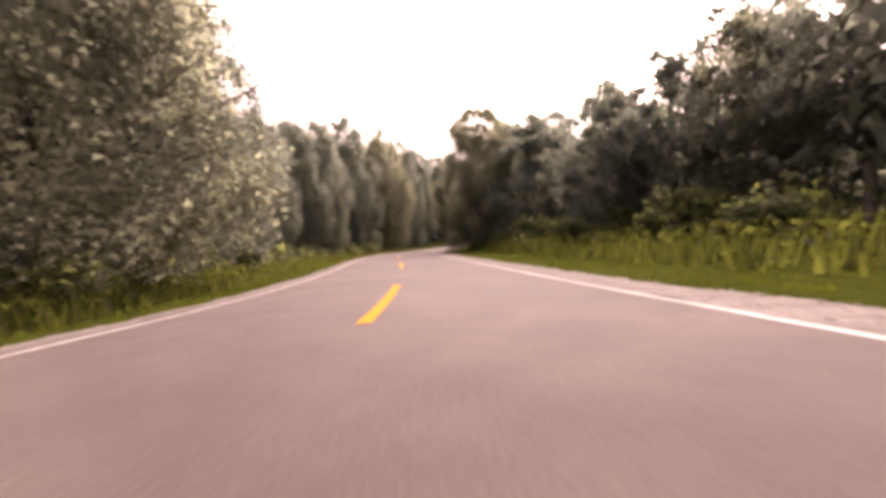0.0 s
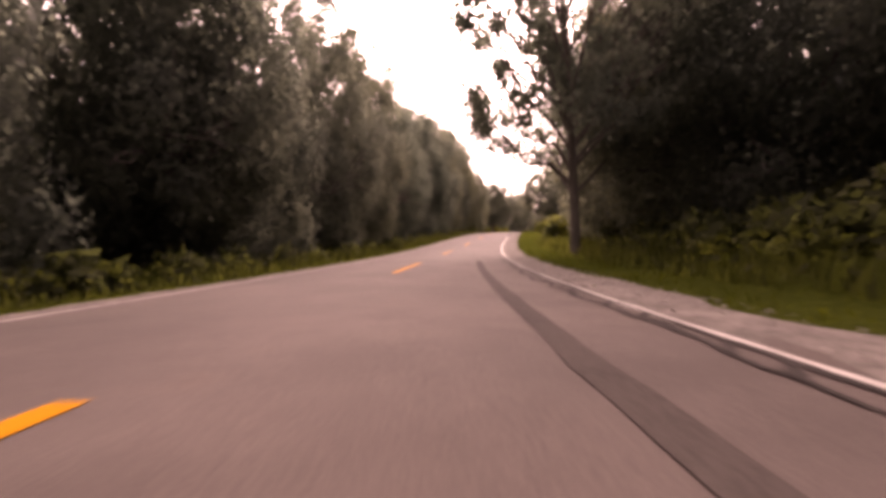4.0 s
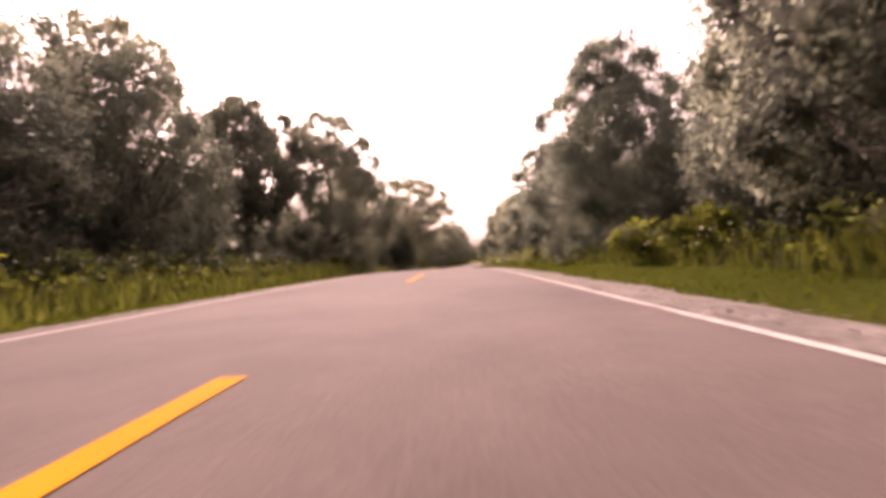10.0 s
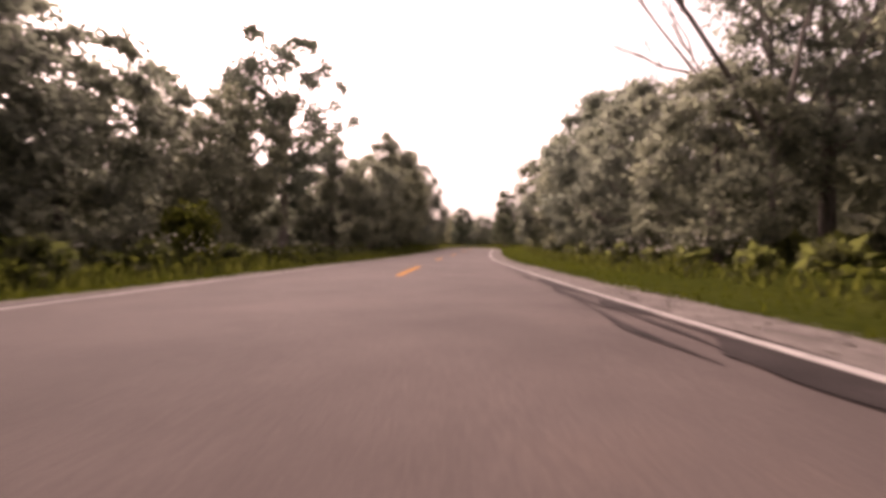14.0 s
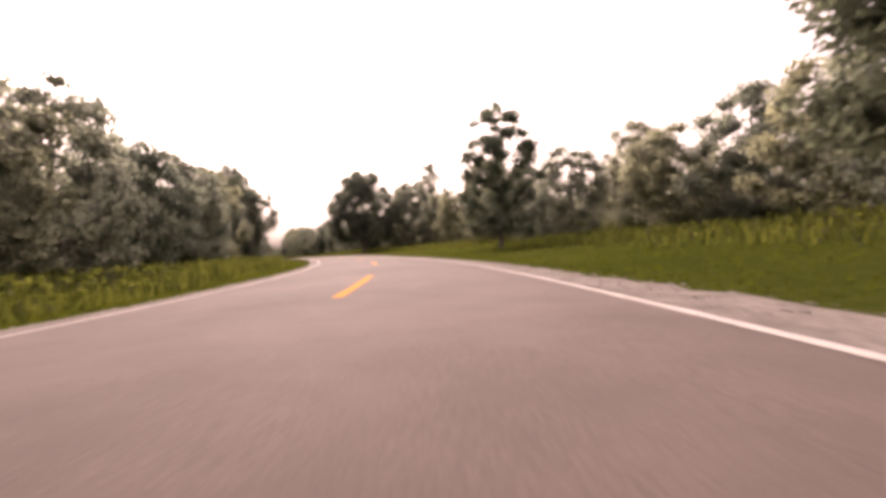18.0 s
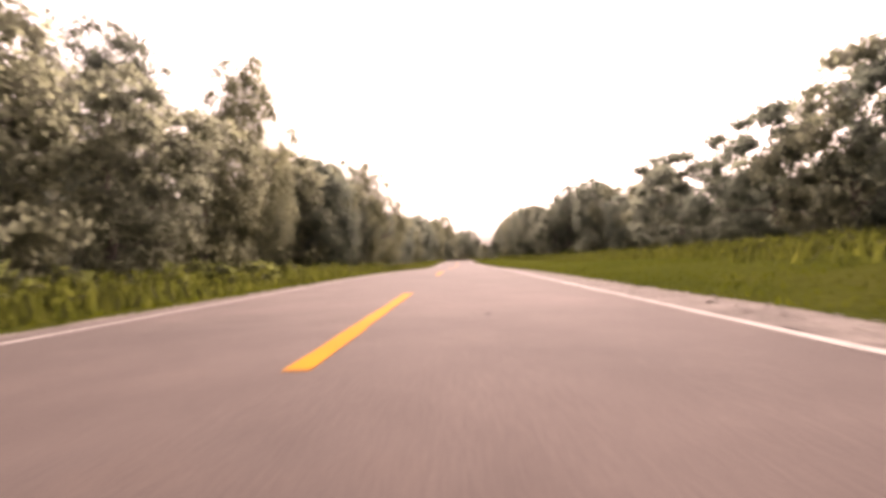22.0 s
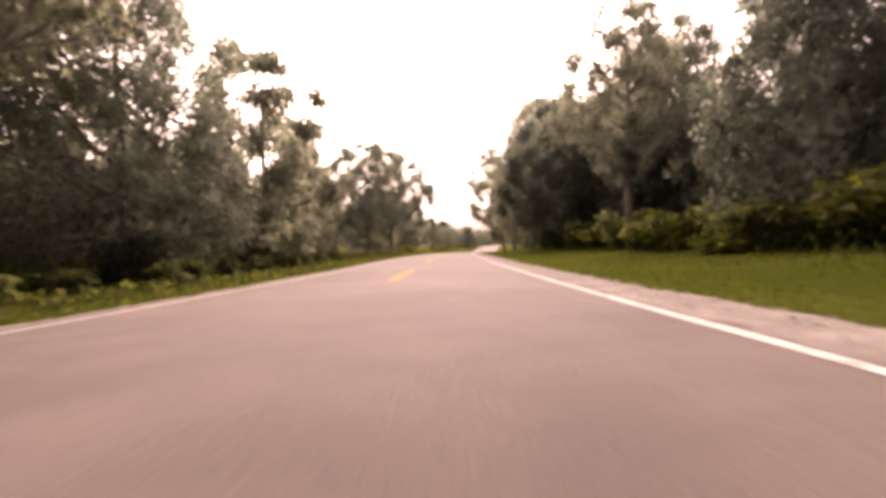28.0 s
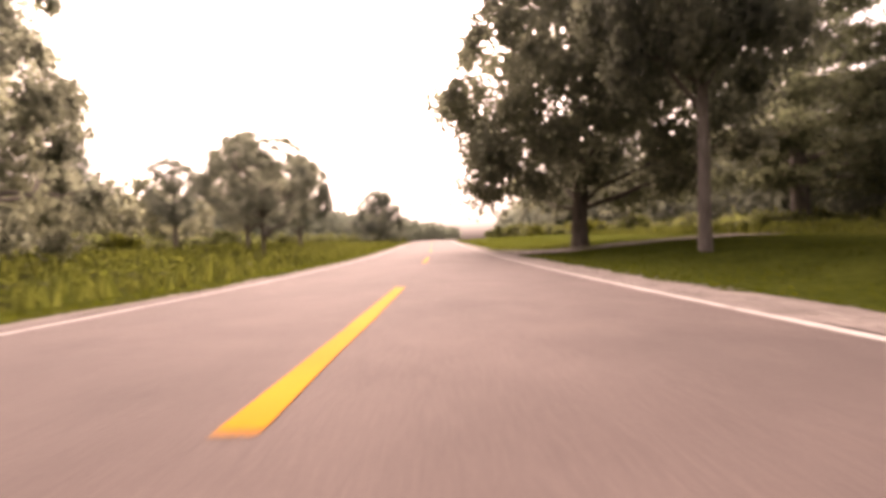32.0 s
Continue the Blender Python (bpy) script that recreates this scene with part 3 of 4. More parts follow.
        def fork(base, way, long, thick, level):
            way = way / np.linalg.norm(way)
            end = base + way * long
            tube(wood if level < 3 else twigs, bent(g, base, end, 0.03 * long, 4), thick * np.array([1, 0.88, 0.76, 0.6 if level < 4 else 0.25]), 6 - level)
            if level == 0:
                for k, tilt in enumerate((1.15, 0.3, 0.55, 0.15, 0.6)):
                    turn = 1.26 * k + g.uniform(-0.3, 0.3)
                    fork(end - way * long * 0.07 * k, np.array([tilt * np.cos(turn), tilt * np.sin(turn), 1.0]), long * g.uniform(0.95, 1.2) * (1.0, 1.25, 1.35)[k % 3] * (1.55 if k == 0 else 1.0), thick * 0.78, 1)
            elif level < 4:
                for k in range(3):
                    turned = way + g.normal(0, 0.24, 3)
                    turned[2] = max(turned[2], 0.45)
                    fork(end - way * long * 0.16 * k, turned, long * g.uniform(0.6, 0.85), thick * 0.7, level + 1)

        fork(np.array([0, 0, -0.3]), np.array([0.04, 0.02, 1.0]), 2.9, 0.085, 0)
        part("trunk", wood.mesh("dead_trunk", [DEADWOOD], True), ob)
        tagged(part("bare_crown", twigs.mesh("dead_crown", [DEADWOOD]), ob), kind="stuff")
    else:
        n = 8
        ang = np.arange(n) * 2.4
        out = g.uniform(0.2, 0.95, n)
        lobes = np.stack([out * np.cos(ang), out * np.sin(ang), g.uniform(0.45, 1.35, n)], 1)
        r = g.uniform(0.42, 0.7, n)
        part("stems", trunk_mesh(g, "shrub_stems", 1.0, 0.035, lobes, 4), ob)
        part("foliage", crown_mesh(g, "shrub_foliage", lobes, r, 0.22, 1000, 0.18, BRIGHT if kind == "bright" else UNDER), ob)
    return ob


VARIANTS = {"broad": 3, "maple": 2, "tall": 2, "oval": 2, "towering": 4, "trailing": 1, "withered": 1, "dense": 4, "forest": 5, "open": 4, "spread": 3, "pine": 2, "dead": 2, "shrub": 3, "bright": 3}
WIDTHS = {"broad": 4.5, "maple": 4.5, "tall": 3.5, "oval": 2.3, "towering": 4.4, "trailing": 4.4, "withered": 4.4, "dense": 4.4, "forest": 3.0, "open": 2.8, "spread": 4.5, "pine": 2.7, "dead": 3.2, "shrub": 1.3, "bright": 1.3}
grown = {}


def plant(kind, s, w, high, wide, spin=None, group=""):
    """Sets a tree of that height and crown radius beside the road."""
    v = int(rng.integers(VARIANTS[kind]))
    x, y, z = place(s, w, rise(w))
    turn = rng.uniform(0, 6.28)
    spin = turn if spin is None else spin
    k, h = wide / WIDTHS[kind], high / (2.0 if kind in ("shrub", "bright") else 9.4)
    m = Matrix.Translation((x, y, z - 0.05)) @ Matrix.Rotation(spin, 4, "Z") @ Matrix.Diagonal((k, k, h, 1))
    if (kind, v) not in grown:
        ob = grown[kind, v] = make_tree(kind, v)
        ob.matrix_basis = m
    else:
        ob = grown[kind, v]
        ob = copy_thing(ob, m @ Matrix.Diagonal([1 / q for q in ob.scale] + [1]))
    if group:
        ob["group"] = group
    return ob


# ---- single trees, by stretches of the road: distance, offset, height, crown radius ----
def stand(kind, *rows):
    for row in rows:
        plant("towering" if kind == "dense" and row[2] > 11.9 else kind, *row)


# the start: woods on both sides with one gap to a field
stand("dense", (13, -11, 17, 6), (20, -13, 16, 5), (28.6, -12.6, 17, 4.7), (48, -12.3, 15, 3.8), (52.5, -11.2, 16, 3.6), (60.5, -10.8, 19, 4.4), (69.7, -9.6, 19.5, 4),
      (75, -13, 19, 4.4), (79, -10, 19.5, 4), (86, -10.3, 19, 4), (52, 11, 14.5, 4.6), (58, -17, 17, 4.5), (66, -16.5, 18, 4.5), (74, -18, 18, 5), (55, 18, 15, 5.5), (66, 13.2, 15.5, 4.6))
stand("dense", (42, -13.4, 14, 3.4), (46, -15, 14.5, 3.6), (36.5, -17, 8.5, 3))
stand("open", (22, 20.5, 13, 3.4), (13.6, 17, 9.5, 2.4))
stand("forest", (17.8, 16.5, 9.5, 2.6), (21.6, 15, 9.8, 2.4), (24.6, 13, 9, 2.6), (30, 16, 10.5, 3.2), (37, 12, 10.5, 3.8), (78.3, 13.5, 7.5, 3), (84, 10.6, 9, 2.4), (92.3, 16, 12.3, 3.2))
stand("forest", (54, 7.5, 5, 2.2), (59.5, 7.6, 4.6, 2.1))
stand("trailing", (43.5, 8.1, 13.5, 4.8), (229, 11.6, 13.8, 5.2), (242.5, -9.9, 15, 6))
plant("withered", 55.7, 6.7, 9.4, 4.4, -0.4545)
plant("dead", 68, 15, 14, 4)
# the dark bend
stand("dense", (96.7, -11, 19, 5), (98.5, -9.6, 17.5, 3.8), (109, -9.8, 18.5, 4), (117, -10.5, 18.5, 4.8), (124, -10.5, 17, 4.4), (132, -11, 17, 4.8), (140, -10.5, 17.5, 4.8),
      (147, -10.3, 18.5, 5), (155, -10.5, 19, 4.8), (162.5, -10.4, 19.5, 4.2), (167, -10.6, 18.5, 4.4), (172.6, -9.8, 18, 4), (178, -9.5, 15.4, 3.5))
stand("spread", (99, 6.0, 16.5, 5.6))
stand("dense", (97, 13.5, 15, 4.6), (102.5, 11.6, 16.5, 5), (107, 13, 17, 6), (115, 12, 16.5, 5), (118.5, 15, 17.5, 5), (126, 14, 12, 4.6), (134, 15, 11, 4.5))
# the spreading trees after the bend
stand("broad", (180.6, 9, 13.1, 6.6), (194.5, -7.9, 12.9, 5.6))
stand("maple", (209, 10.6, 11.4, 3.9))
stand("dense", (142, 17, 11, 4.4), (154.5, 17.5, 12.3, 4), (161.7, 18.5, 11.8, 3.8), (165, 17.5, 10.8, 4.2), (172.5, 19, 13.3, 5.2), (176, 21, 13.4, 4.4), (183, 18.5, 12.2, 4), (190, 19, 10, 4),
      (218, 14.5, 10, 3.6),  (258, -11.5, 6.8, 3), (215, -18, 13, 5), (224, -16.5, 12.5, 4.6), (207.5, 22.5, 12.5, 3.8))
stand("oval", (172, 12.5, 14.6, 2.3))
stand("forest", (199, -20, 13.6, 3), (186, -14, 10, 3.4), (203, 17.5, 8, 4.2), (206, 18.5, 8.2, 3.4), (217.5, 19.5, 9, 3.2), (228.6, 17, 11.2, 2.6), (196, 18, 8.5, 3.6))
stand("tall", (237, -15.5, 14.5, 4.2))
stand("open", (202.5, -20.5, 14.8, 3.6), (206, -24, 16, 4), (226.5, -18.5, 15.4, 3.6))
# the narrow wood
stand("open", (268.3, -15, 15.8, 3), (274.7, -15, 18, 3.2), (295, 12.2, 13.2, 3.4), (304, 14.5, 12, 3.6), (319, -12.5, 15.6, 4.8), (328, 14, 13.5, 3.8))
stand("spread", (283, -7.4, 17.5, 8.6))
stand("pine", (274, 14.4, 16.8, 4))
stand("forest", (233.7, 12.5, 8.5, 2.8), (240, 12.6, 10, 2.9), (248, 12, 12.8, 3.4), (253, 9.8, 6.8, 2.2), (258, 11.8, 9.4, 2.9), (265, 11.5, 10.4, 3.2), (279.2, 11.6, 11.4, 3), (285, 12.4, 11, 3.1),
      (287, 9.8, 10.4, 2.8), (304, 10.6, 7, 2.7), (312, 11, 9.3, 3), (321, 10.7, 11.8, 3.6), (330, 11, 11.4, 3.4), (340, 9.9, 11.4, 3.5), (347, 10, 12.6, 3.8))
stand("forest", (256, -13, 7, 3), (261, -12, 7.4, 3.2), (266, -11, 9.6, 3.2), (271.5, -10.4, 10.4, 3.4), (277, -10.2, 11, 3.6), (291.6, -9.2, 7, 2.4), (297, -11, 7.4, 2.8), (301, -12, 8.2, 3), (307, -12.6, 8.6, 2.8),
      (311.6, -12, 9, 2.8), (325, -11, 9.4, 3.2), (331, -9.2, 9.5, 3.4), (338, -9.4, 13, 3.9), (346, -9.8, 13, 4), (353, -10.5, 13, 4))
stand("dense", (363.5, -8.8, 14, 4.6), (279.5, -9.2, 9, 4))
stand("dead", (327, 17, 15, 4), (303, 12, 15, 5), (241, 15, 15, 5))
# the open left bend
stand("oval", (382, 10.8, 12.2, 2.5), (406.5, 10.5, 10.6, 2.4))
stand("broad", (381.8, 27.5, 19.2, 4.8))
stand("dense", (374, 31, 15, 5.5))
stand("forest", (376, -11.5, 7, 2.6), (384, -11.6, 7, 2.8), (391, -12.6, 7.6, 2.8), (397, -13, 8.4, 2.9), (404.7, -12.2, 7.6, 2.8), (413, -12.2, 8.3, 2.8), (419.5, -12.2, 8.2, 2.4), (424, -12, 9.4, 2.4),
      (420.5, -19.5, 12, 3.2), (435, -13.4, 10, 2.9), (438.5, -11.4, 9, 2.8), (442, -13, 8.8, 3))
stand("forest", (384, 22, 8.5, 3), (388, 20, 8, 3), (393, 22.5, 8, 3), (398, 24, 8.9, 3), (403, 22, 7.7, 3), (412, 20.5, 8.6, 3.2), (419, 20.5, 8.2, 3.2), (424.5, 19.5, 10.2, 3.8), (431, 23, 8, 3),
      (438, 20.6, 8.4, 3), (443, 22, 8, 2.8), (448, 22, 9, 2.8), (456, 20.5, 12.4, 3.8), (464, 22, 13.4, 3.6), (474, 23, 10, 3.4))
stand("open", (408.5, 25, 9.8, 2.6), (465.5, 29, 17.8, 3.4), (447, -7.8, 10.5, 3.4))
stand("maple", (459.5, 11.8, 15, 6.5))
# the straight
stand("dense", (446, -11, 13.6, 3.8), (459, -10.6, 13.6, 4), (465, -10.1, 16, 3.8), (468.5, -11.6, 11.7, 3.4), (491, -12.6, 13.4, 3), (502, -12.2, 9.8, 4), (509.5, -12.4, 11.3, 3), (514.3, -10.6, 12, 3.8),
      (523, -12, 9.6, 4), (541, -13, 9, 4), (561.6, -12, 10, 4.2), (578, -11.3, 11.5, 4.6), (587, -11.3, 13, 4.6), (598, -11, 12, 4), (606, -10, 13, 3.8), (608.5, -12.8, 12.6, 4.2), (617.5, -11.4, 14.8, 4), (633, -11.4, 12.6, 4.2))
stand("forest", (452, -10.8, 12.4, 3.4), (474, -11.6, 9, 2.8), (479, -11.4, 7.6, 2.8), (486, -12.4, 8.4, 2.8), (497, -12.6, 9.4, 3), (505.5, -12.4, 9.6, 2.8), (530.5, -11.3, 8, 3.5), (534, -13.6, 8.4, 3.2),
      (548, -11.3, 9.4, 3), (554, -12, 9.6, 3.4), (569, -11.6, 10.6, 3.6), (642.6, -10.2, 13, 3.5), (650, -11.4, 11, 3.2))
stand("open", (483.5, -15.2, 11.4, 2.6), (625.5, -10.2, 16.6, 3.8), (536, 19.6, 10.2, 2.5), (539.4, 19.2, 11.8, 2.6))
stand("forest", (483, 21, 9.4, 3), (487, 20.4, 10, 3), (492, 20.2, 9, 3.4), (500.5, 18.4, 8.2, 3.4), (509, 20.3, 9, 2.8), (514, 22, 9.4, 3), (517, 20.4, 7.4, 2.8), (522, 20.3, 8.9, 3.1), (526, 19.4, 10.3, 3.6),
      (534, 22, 12.2, 3.6), (543, 17.6, 8.8, 3.2), (547, 20, 11, 3.4), (553, 18.2, 10.5, 3.6))
stand("dense", (562, 17.4, 11.2, 4.2), (572, 17.4, 12, 4.2), (582, 17.2, 12.8, 4.6), (593, 16.6, 13.2, 4.6), (602, 15, 10.4, 4), (609, 16.4, 10.2, 3.8), (619, 16.4, 10.4, 4.4), (632, 14.4, 10.2, 3.8), (626, 17, 11, 4))
# the last trees of the wood
stand("open", (642, 11.5, 13.8, 3.2), (647, 17, 14.6, 3.4), (652, 18, 15.5, 4), (692, -24.5, 10, 3))
stand("maple", (656.5, 11.6, 13, 6))
stand("dense", (650, 17, 10, 4), (675, 12.1, 19, 5.8), (686, 15.5, 18.5, 6), (697, 16.5, 17.5, 6), (636, 19, 13, 4.4), (664, 17, 15, 5))
stand("spread", (667.5, -9.3, 13.2, 4.6), (682, -9.8, 15, 6.4), (697.5, 7.2, 18.5, 6.6))
stand("forest", (656.5, -13, 9.4, 3), (661, -14.4, 9.4, 2.8), (666, -15.4, 10.6, 2.8), (672, -17, 9, 3), (678, -19, 9, 3))
# the last meadow
stand("maple", (747.3, 9, 17.4, 8.1))
stand("tall", (735.8, 9.5, 17, 3.5))
stand("pine", (752, 26.5, 22.8, 7), (760, 38, 20, 5))
stand("forest", (709.5, -26, 11.6, 3.4), (735, 24.5, 17, 4.4), (726, 23, 15, 4.4), (722, 22.5, 14.6, 4.2), (739, -17.8, 13.6, 3.3), (733, -22, 14.5, 4), (715, 25, 15, 4))
stand("dense", (716, -23, 11.6, 4.8), (732.6, -34, 14.8, 4), (738, -29, 16, 4.6), (746, -26, 16.5, 4.4), (703, 20, 16, 5))
stand("spread", (749.2, -10.6, 7.6, 3.3))
stand("broad", (765, -18, 11, 3.4), (772, -15, 10.2, 3.4))
stand("open", (764, -24.5, 8.6, 2.6), (771, -40, 11.4, 2.6))
stand("dense", (795, -9, 8.8, 4.2), (778, 40, 13.5, 4))

# ---- the woods behind them, along both sides ----
EDGE_L = ([-110, 10, 29, 33, 72, 77, 82, 165, 175, 200, 215, 240, 262, 270, 300, 340, 352, 380, 405, 425, 440, 480, 505, 560, 600, 650, 662, 672, 690, 700, 720, 745, 800, 1080],
          [9, 10, 11, 75, 75, 12, 9, 9, 12, 22, 18, 15, 11, 11, 10, 9.5, 10, 13, 14, 12, 10.5, 11, 11.5, 12, 10.5, 10.5, 15, 22, 28, 34, 38, 44, 30, 14])
HIGH_L = ([-110, 60, 80, 110, 165, 180, 230, 262, 280, 295, 310, 340, 380, 420, 430, 440, 448, 465, 480, 490, 515, 560, 620, 650, 670, 720, 760, 1080],
          [15, 16, 16.5, 16.5, 15, 10.5, 11, 9.5, 10, 7, 7, 10.5, 7.5, 8, 8.5, 9, 11, 11, 8, 9, 9.5, 10, 12, 11, 9, 11, 10, 13])
EDGE_R = ([-110, 20, 35, 52, 75, 120, 130, 170, 200, 230, 250, 330, 350, 372, 390, 470, 480, 520, 560, 600, 640, 665, 690, 705, 730, 765, 800, 1080],
          [12, 15, 11.5, 15, 12.5, 11.5, 14.5, 19, 19, 13, 11, 11, 13, 20, 25, 27, 22, 21, 18, 18, 16, 13, 13, 22, 30, 32, 22, 12])
HIGH_R = ([-110, 45, 60, 100, 130, 170, 210, 240, 280, 296, 308, 340, 380, 440, 500, 550, 620, 660, 700, 740, 1080],
          [12, 12, 9, 14, 10, 10, 8.5, 9.5, 10.5, 9, 9.5, 10.5, 8, 8.5, 8, 9.5, 10, 13, 14.5, 14, 13])


# joined: nobody could count them
deep_protos = []
for v in range(4):
    g = np.random.default_rng(900 + v)
    lobes, r = crown_lobes(g, 34, 0.2, 10, 3.2, 0.8, 1.3, 0.4, 0.8, 0.2)
    for inner, outer, size in ((250, 1150, 0.44), (150, 420, 0.6), (60, 190, 1.1), (30, 80, 1.7)):
        st = Stack()
        st.add(*sprays(g, lobes, r * 0.6, np.array([1, 1, 0.9]), inner, size * 2, lobes.mean(0)))
        st.add(*sprays(g, lobes, r, np.array([1, 1, 0.9]), outer, size, lobes.mean(0)))
        deep_protos.append((np.concatenate(st.v), np.concatenate(st.f[3]), np.concatenate(st.normals)))
for side, edge, high in ((-1, EDGE_L, HIGH_L), (1, EDGE_R, HIGH_R)):
    for lo, hi in ((-110, 200), (200, 500), (500, 800), (800, 1080)):
        st = Stack()
        for row in range(5):
            s = lo + 1.5 * row
            while s < hi:
                h = float(np.interp(s, *high)) * rng.uniform(0.7, 1.02)
                back = float(np.interp(s, *edge))
                w = side * (back + (5.5 if back < 13 else 2.5) + 6 * row + rng.uniform(-1.8, 1.8))
                v, f, n = deep_protos[4 * int(rng.integers(4)) + (0 if row == 0 and s < 850 else 1 if row < 2 else 2)]
                a = rng.uniform(0, 6.28)
                k = 0.1 * h * rng.uniform(0.85, 1.15)
                ca, sa = math.cos(a) * k, math.sin(a) * k
                q = np.stack([v[:, 0] * ca - v[:, 1] * sa, v[:, 0] * sa + v[:, 1] * ca, v[:, 2] * h / 10], 1)
                st.add(q + place(s, w, rise(w)), f, np.stack([n[:, 0] * ca - n[:, 1] * sa, n[:, 0] * sa + n[:, 1] * ca, n[:, 2] * k], 1) / k)
                s += rng.uniform(5.0, 8)
        tagged(part("far_woods", st.mesh("far_woods", [LEAVES], True)), "dense woods behind the roadside trees, leaves greyed as haze", "woods", kind="stuff")
# the depth of the woods, coarser with distance
far = np.random.default_rng(77)
for side, edge, high in ((-1, EDGE_L, HIGH_L), (1, EDGE_R, HIGH_R)):
    st = Stack()
    for row in range(5, 11):
        s = -110.0 + 2 * row
        while s < 1080:
            h = float(np.interp(s, *high)) * far.uniform(0.6, 0.85)
            w = side * (float(np.interp(s, *edge)) + 5 + 6.5 * row + far.uniform(-2, 2))
            v, f, n = deep_protos[4 * int(far.integers(4)) + 3]
            k = 0.13 * h * far.uniform(0.85, 1.15)
            st.add(v * (k, k, h / 10) + place(s, w, rise(w)), f, n)
            s += far.uniform(6.5, 10)
    tagged(part("far_woods", st.mesh("far_woods", [LEAVES], True)), "dense woods behind the roadside trees, leaves greyed as haze", "woods", kind="stuff")


# ---- shrubs along the edge of the woods ----
# where the foliage meets the verge
FOOT_L = ([-110, 10, 40, 60, 75, 165, 175, 200, 215, 240, 262, 270, 300, 340, 352, 380, 405, 425, 440, 480, 505, 560, 600, 650, 668, 690, 700, 720, 745, 800, 1080],
          [6.5, 8.5, 9, 5.5, 5, 5, 10, 12, 10.5, 9.5, 8, 6.5, 6, 6, 7, 11, 12, 8, 6, 7, 9, 9, 7, 7.5, 14, 20, 27, 34, 34, 16, 10])
FOOT_R = ([-110, 20, 35, 52, 75, 120, 130, 170, 200, 230, 250, 330, 350, 372, 390, 470, 480, 520, 560, 600, 640, 665, 690, 705, 730, 765, 800, 1080],
          [9, 12, 8.5, 12, 9.5, 7.5, 11, 15, 14, 9, 6.5, 7.5, 10, 17, 24, 25, 21, 19, 16, 16, 12.5, 9, 9, 17, 26, 24, 12, 9])
for side, edge, rows in ((-1, FOOT_L, ((200, 260, 8.0), (700, 800, 12.0))),
                         (1, FOOT_R, ((-20, 60, 8.0), (112, 180, 5.0), (380, 480, 11.0), (560, 660, 8.0), (770, 830, 8.0)))):
    for lo, hi, gap in rows:
        s = lo
        while s < hi:
            w = side * (float(np.interp(s, *edge)) + rng.uniform(-1.2, 0.6))
            plant("bright" if rng.random() < 0.1 else "shrub", s, w, rng.uniform(1.4, 2.6), rng.uniform(1.2, 2.0), group="shrubs at the edge of the woods")
            s += gap * rng.uniform(0.6, 1.4)
for s, w, h, r in ((70, 9, 1.6, 1.6), (79, 8.8, 1.8, 1.7), 
                   (198, -8.5, 2.6, 1.8), (206, -8, 2.2, 1.8), (217, 9, 2.6, 2.2), (172, 12.5, 3.4, 2.6), (168, 13.5, 3.8, 2.8), (160, 12.5, 3.6, 2.6), (302, -8.2, 2.6, 1.1), (505, -7.6, 1.1, 0.9), (706, -10.5, 2.2, 1.8), (709, -12.4, 2.4, 2), (712, -10.6, 2.2, 1.8), (716, -13, 2.3, 2.2), (702, -12, 2.3, 2), (113, 7.4, 2.2, 1.7), (118, 7.6, 2.4, 1.8), (123, 8, 2.4, 1.8), (616, 13.5, 2.2, 2.4),
                   (622, 13.8, 2.2, 2.4), (628, 13.5, 2.4, 2.4), (634, 13, 2.2, 2.2), (640, 12.5, 2.0, 2.0), (631, 11.6, 1.8, 2.2), (636.5, 11.4, 1.9, 2.2), (645, 12, 1.9, 2.2)):
    plant("bright", s, w, h, r, group="bright bushes in the verge")

# ---- undergrowth that closes the foot of the woods ----
for side, edge in ((-1, FOOT_L), (1, FOOT_R)):
    st = Stack()
    s = -100.0
    while s < 860:
        for row in range(2):
            low = side < 0 and (60 < s < 165 or 285 < s < 670) or side > 0 and (262 < s < 345 or 640 < s < 700)
            r = rng.uniform(0.8, 1.5) * (0.42 if low else 0.85)
            w = side * (float(np.interp(s, *edge)) + (1.6 if low else 0.9) + 2.6 * row + rng.uniform(-0.6, 0.9))
            c = place(s + rng.uniform(-1, 1), w, rise(w) + 0.45 * r)
            flat = np.array([1, 1, rng.uniform(0.8, 1.3)])
            st.add(*sprays(rng, c[None], np.array([r * 0.7]), flat, 22, 0.65, c - (0, 0, 1)))
            st.add(*sprays(rng, c[None], np.array([r]), flat, 100, 0.26, c - (0, 0, 1)))
        s += rng.uniform(1.4, 2.4)
    tagged(part("undergrowth", st.mesh("undergrowth", [UNDER], True)), "tangled green undergrowth at the foot of the woods", "undergrowth", kind="stuff")


# ---- grass, weeds and flowers ----
def blades(s, w, high, wide, lean):
    """Upright pointed blades on the verge, three corners each."""
    n = len(s)
    p = place(s, w, rise(w) - 0.03)
    a = rng.uniform(0, 6.28, n)
    d = np.stack([np.cos(a), np.sin(a), np.zeros(n)], 1) * (wide / 2)[:, None]
    tip = p + np.stack([rng.normal(0, lean, n) * high, rng.normal(0, lean, n) * high, high], 1)
    return np.stack([p - d, p + d, tip], 1).reshape(-1, 3), np.arange(3 * n).reshape(-1, 3)


def scatter(lo, hi, inner, outer, side, each):
    n = int((hi - lo) * (outer - inner) * each)
    return rng.uniform(lo, hi, n), side * rng.uniform(inner, outer, n)


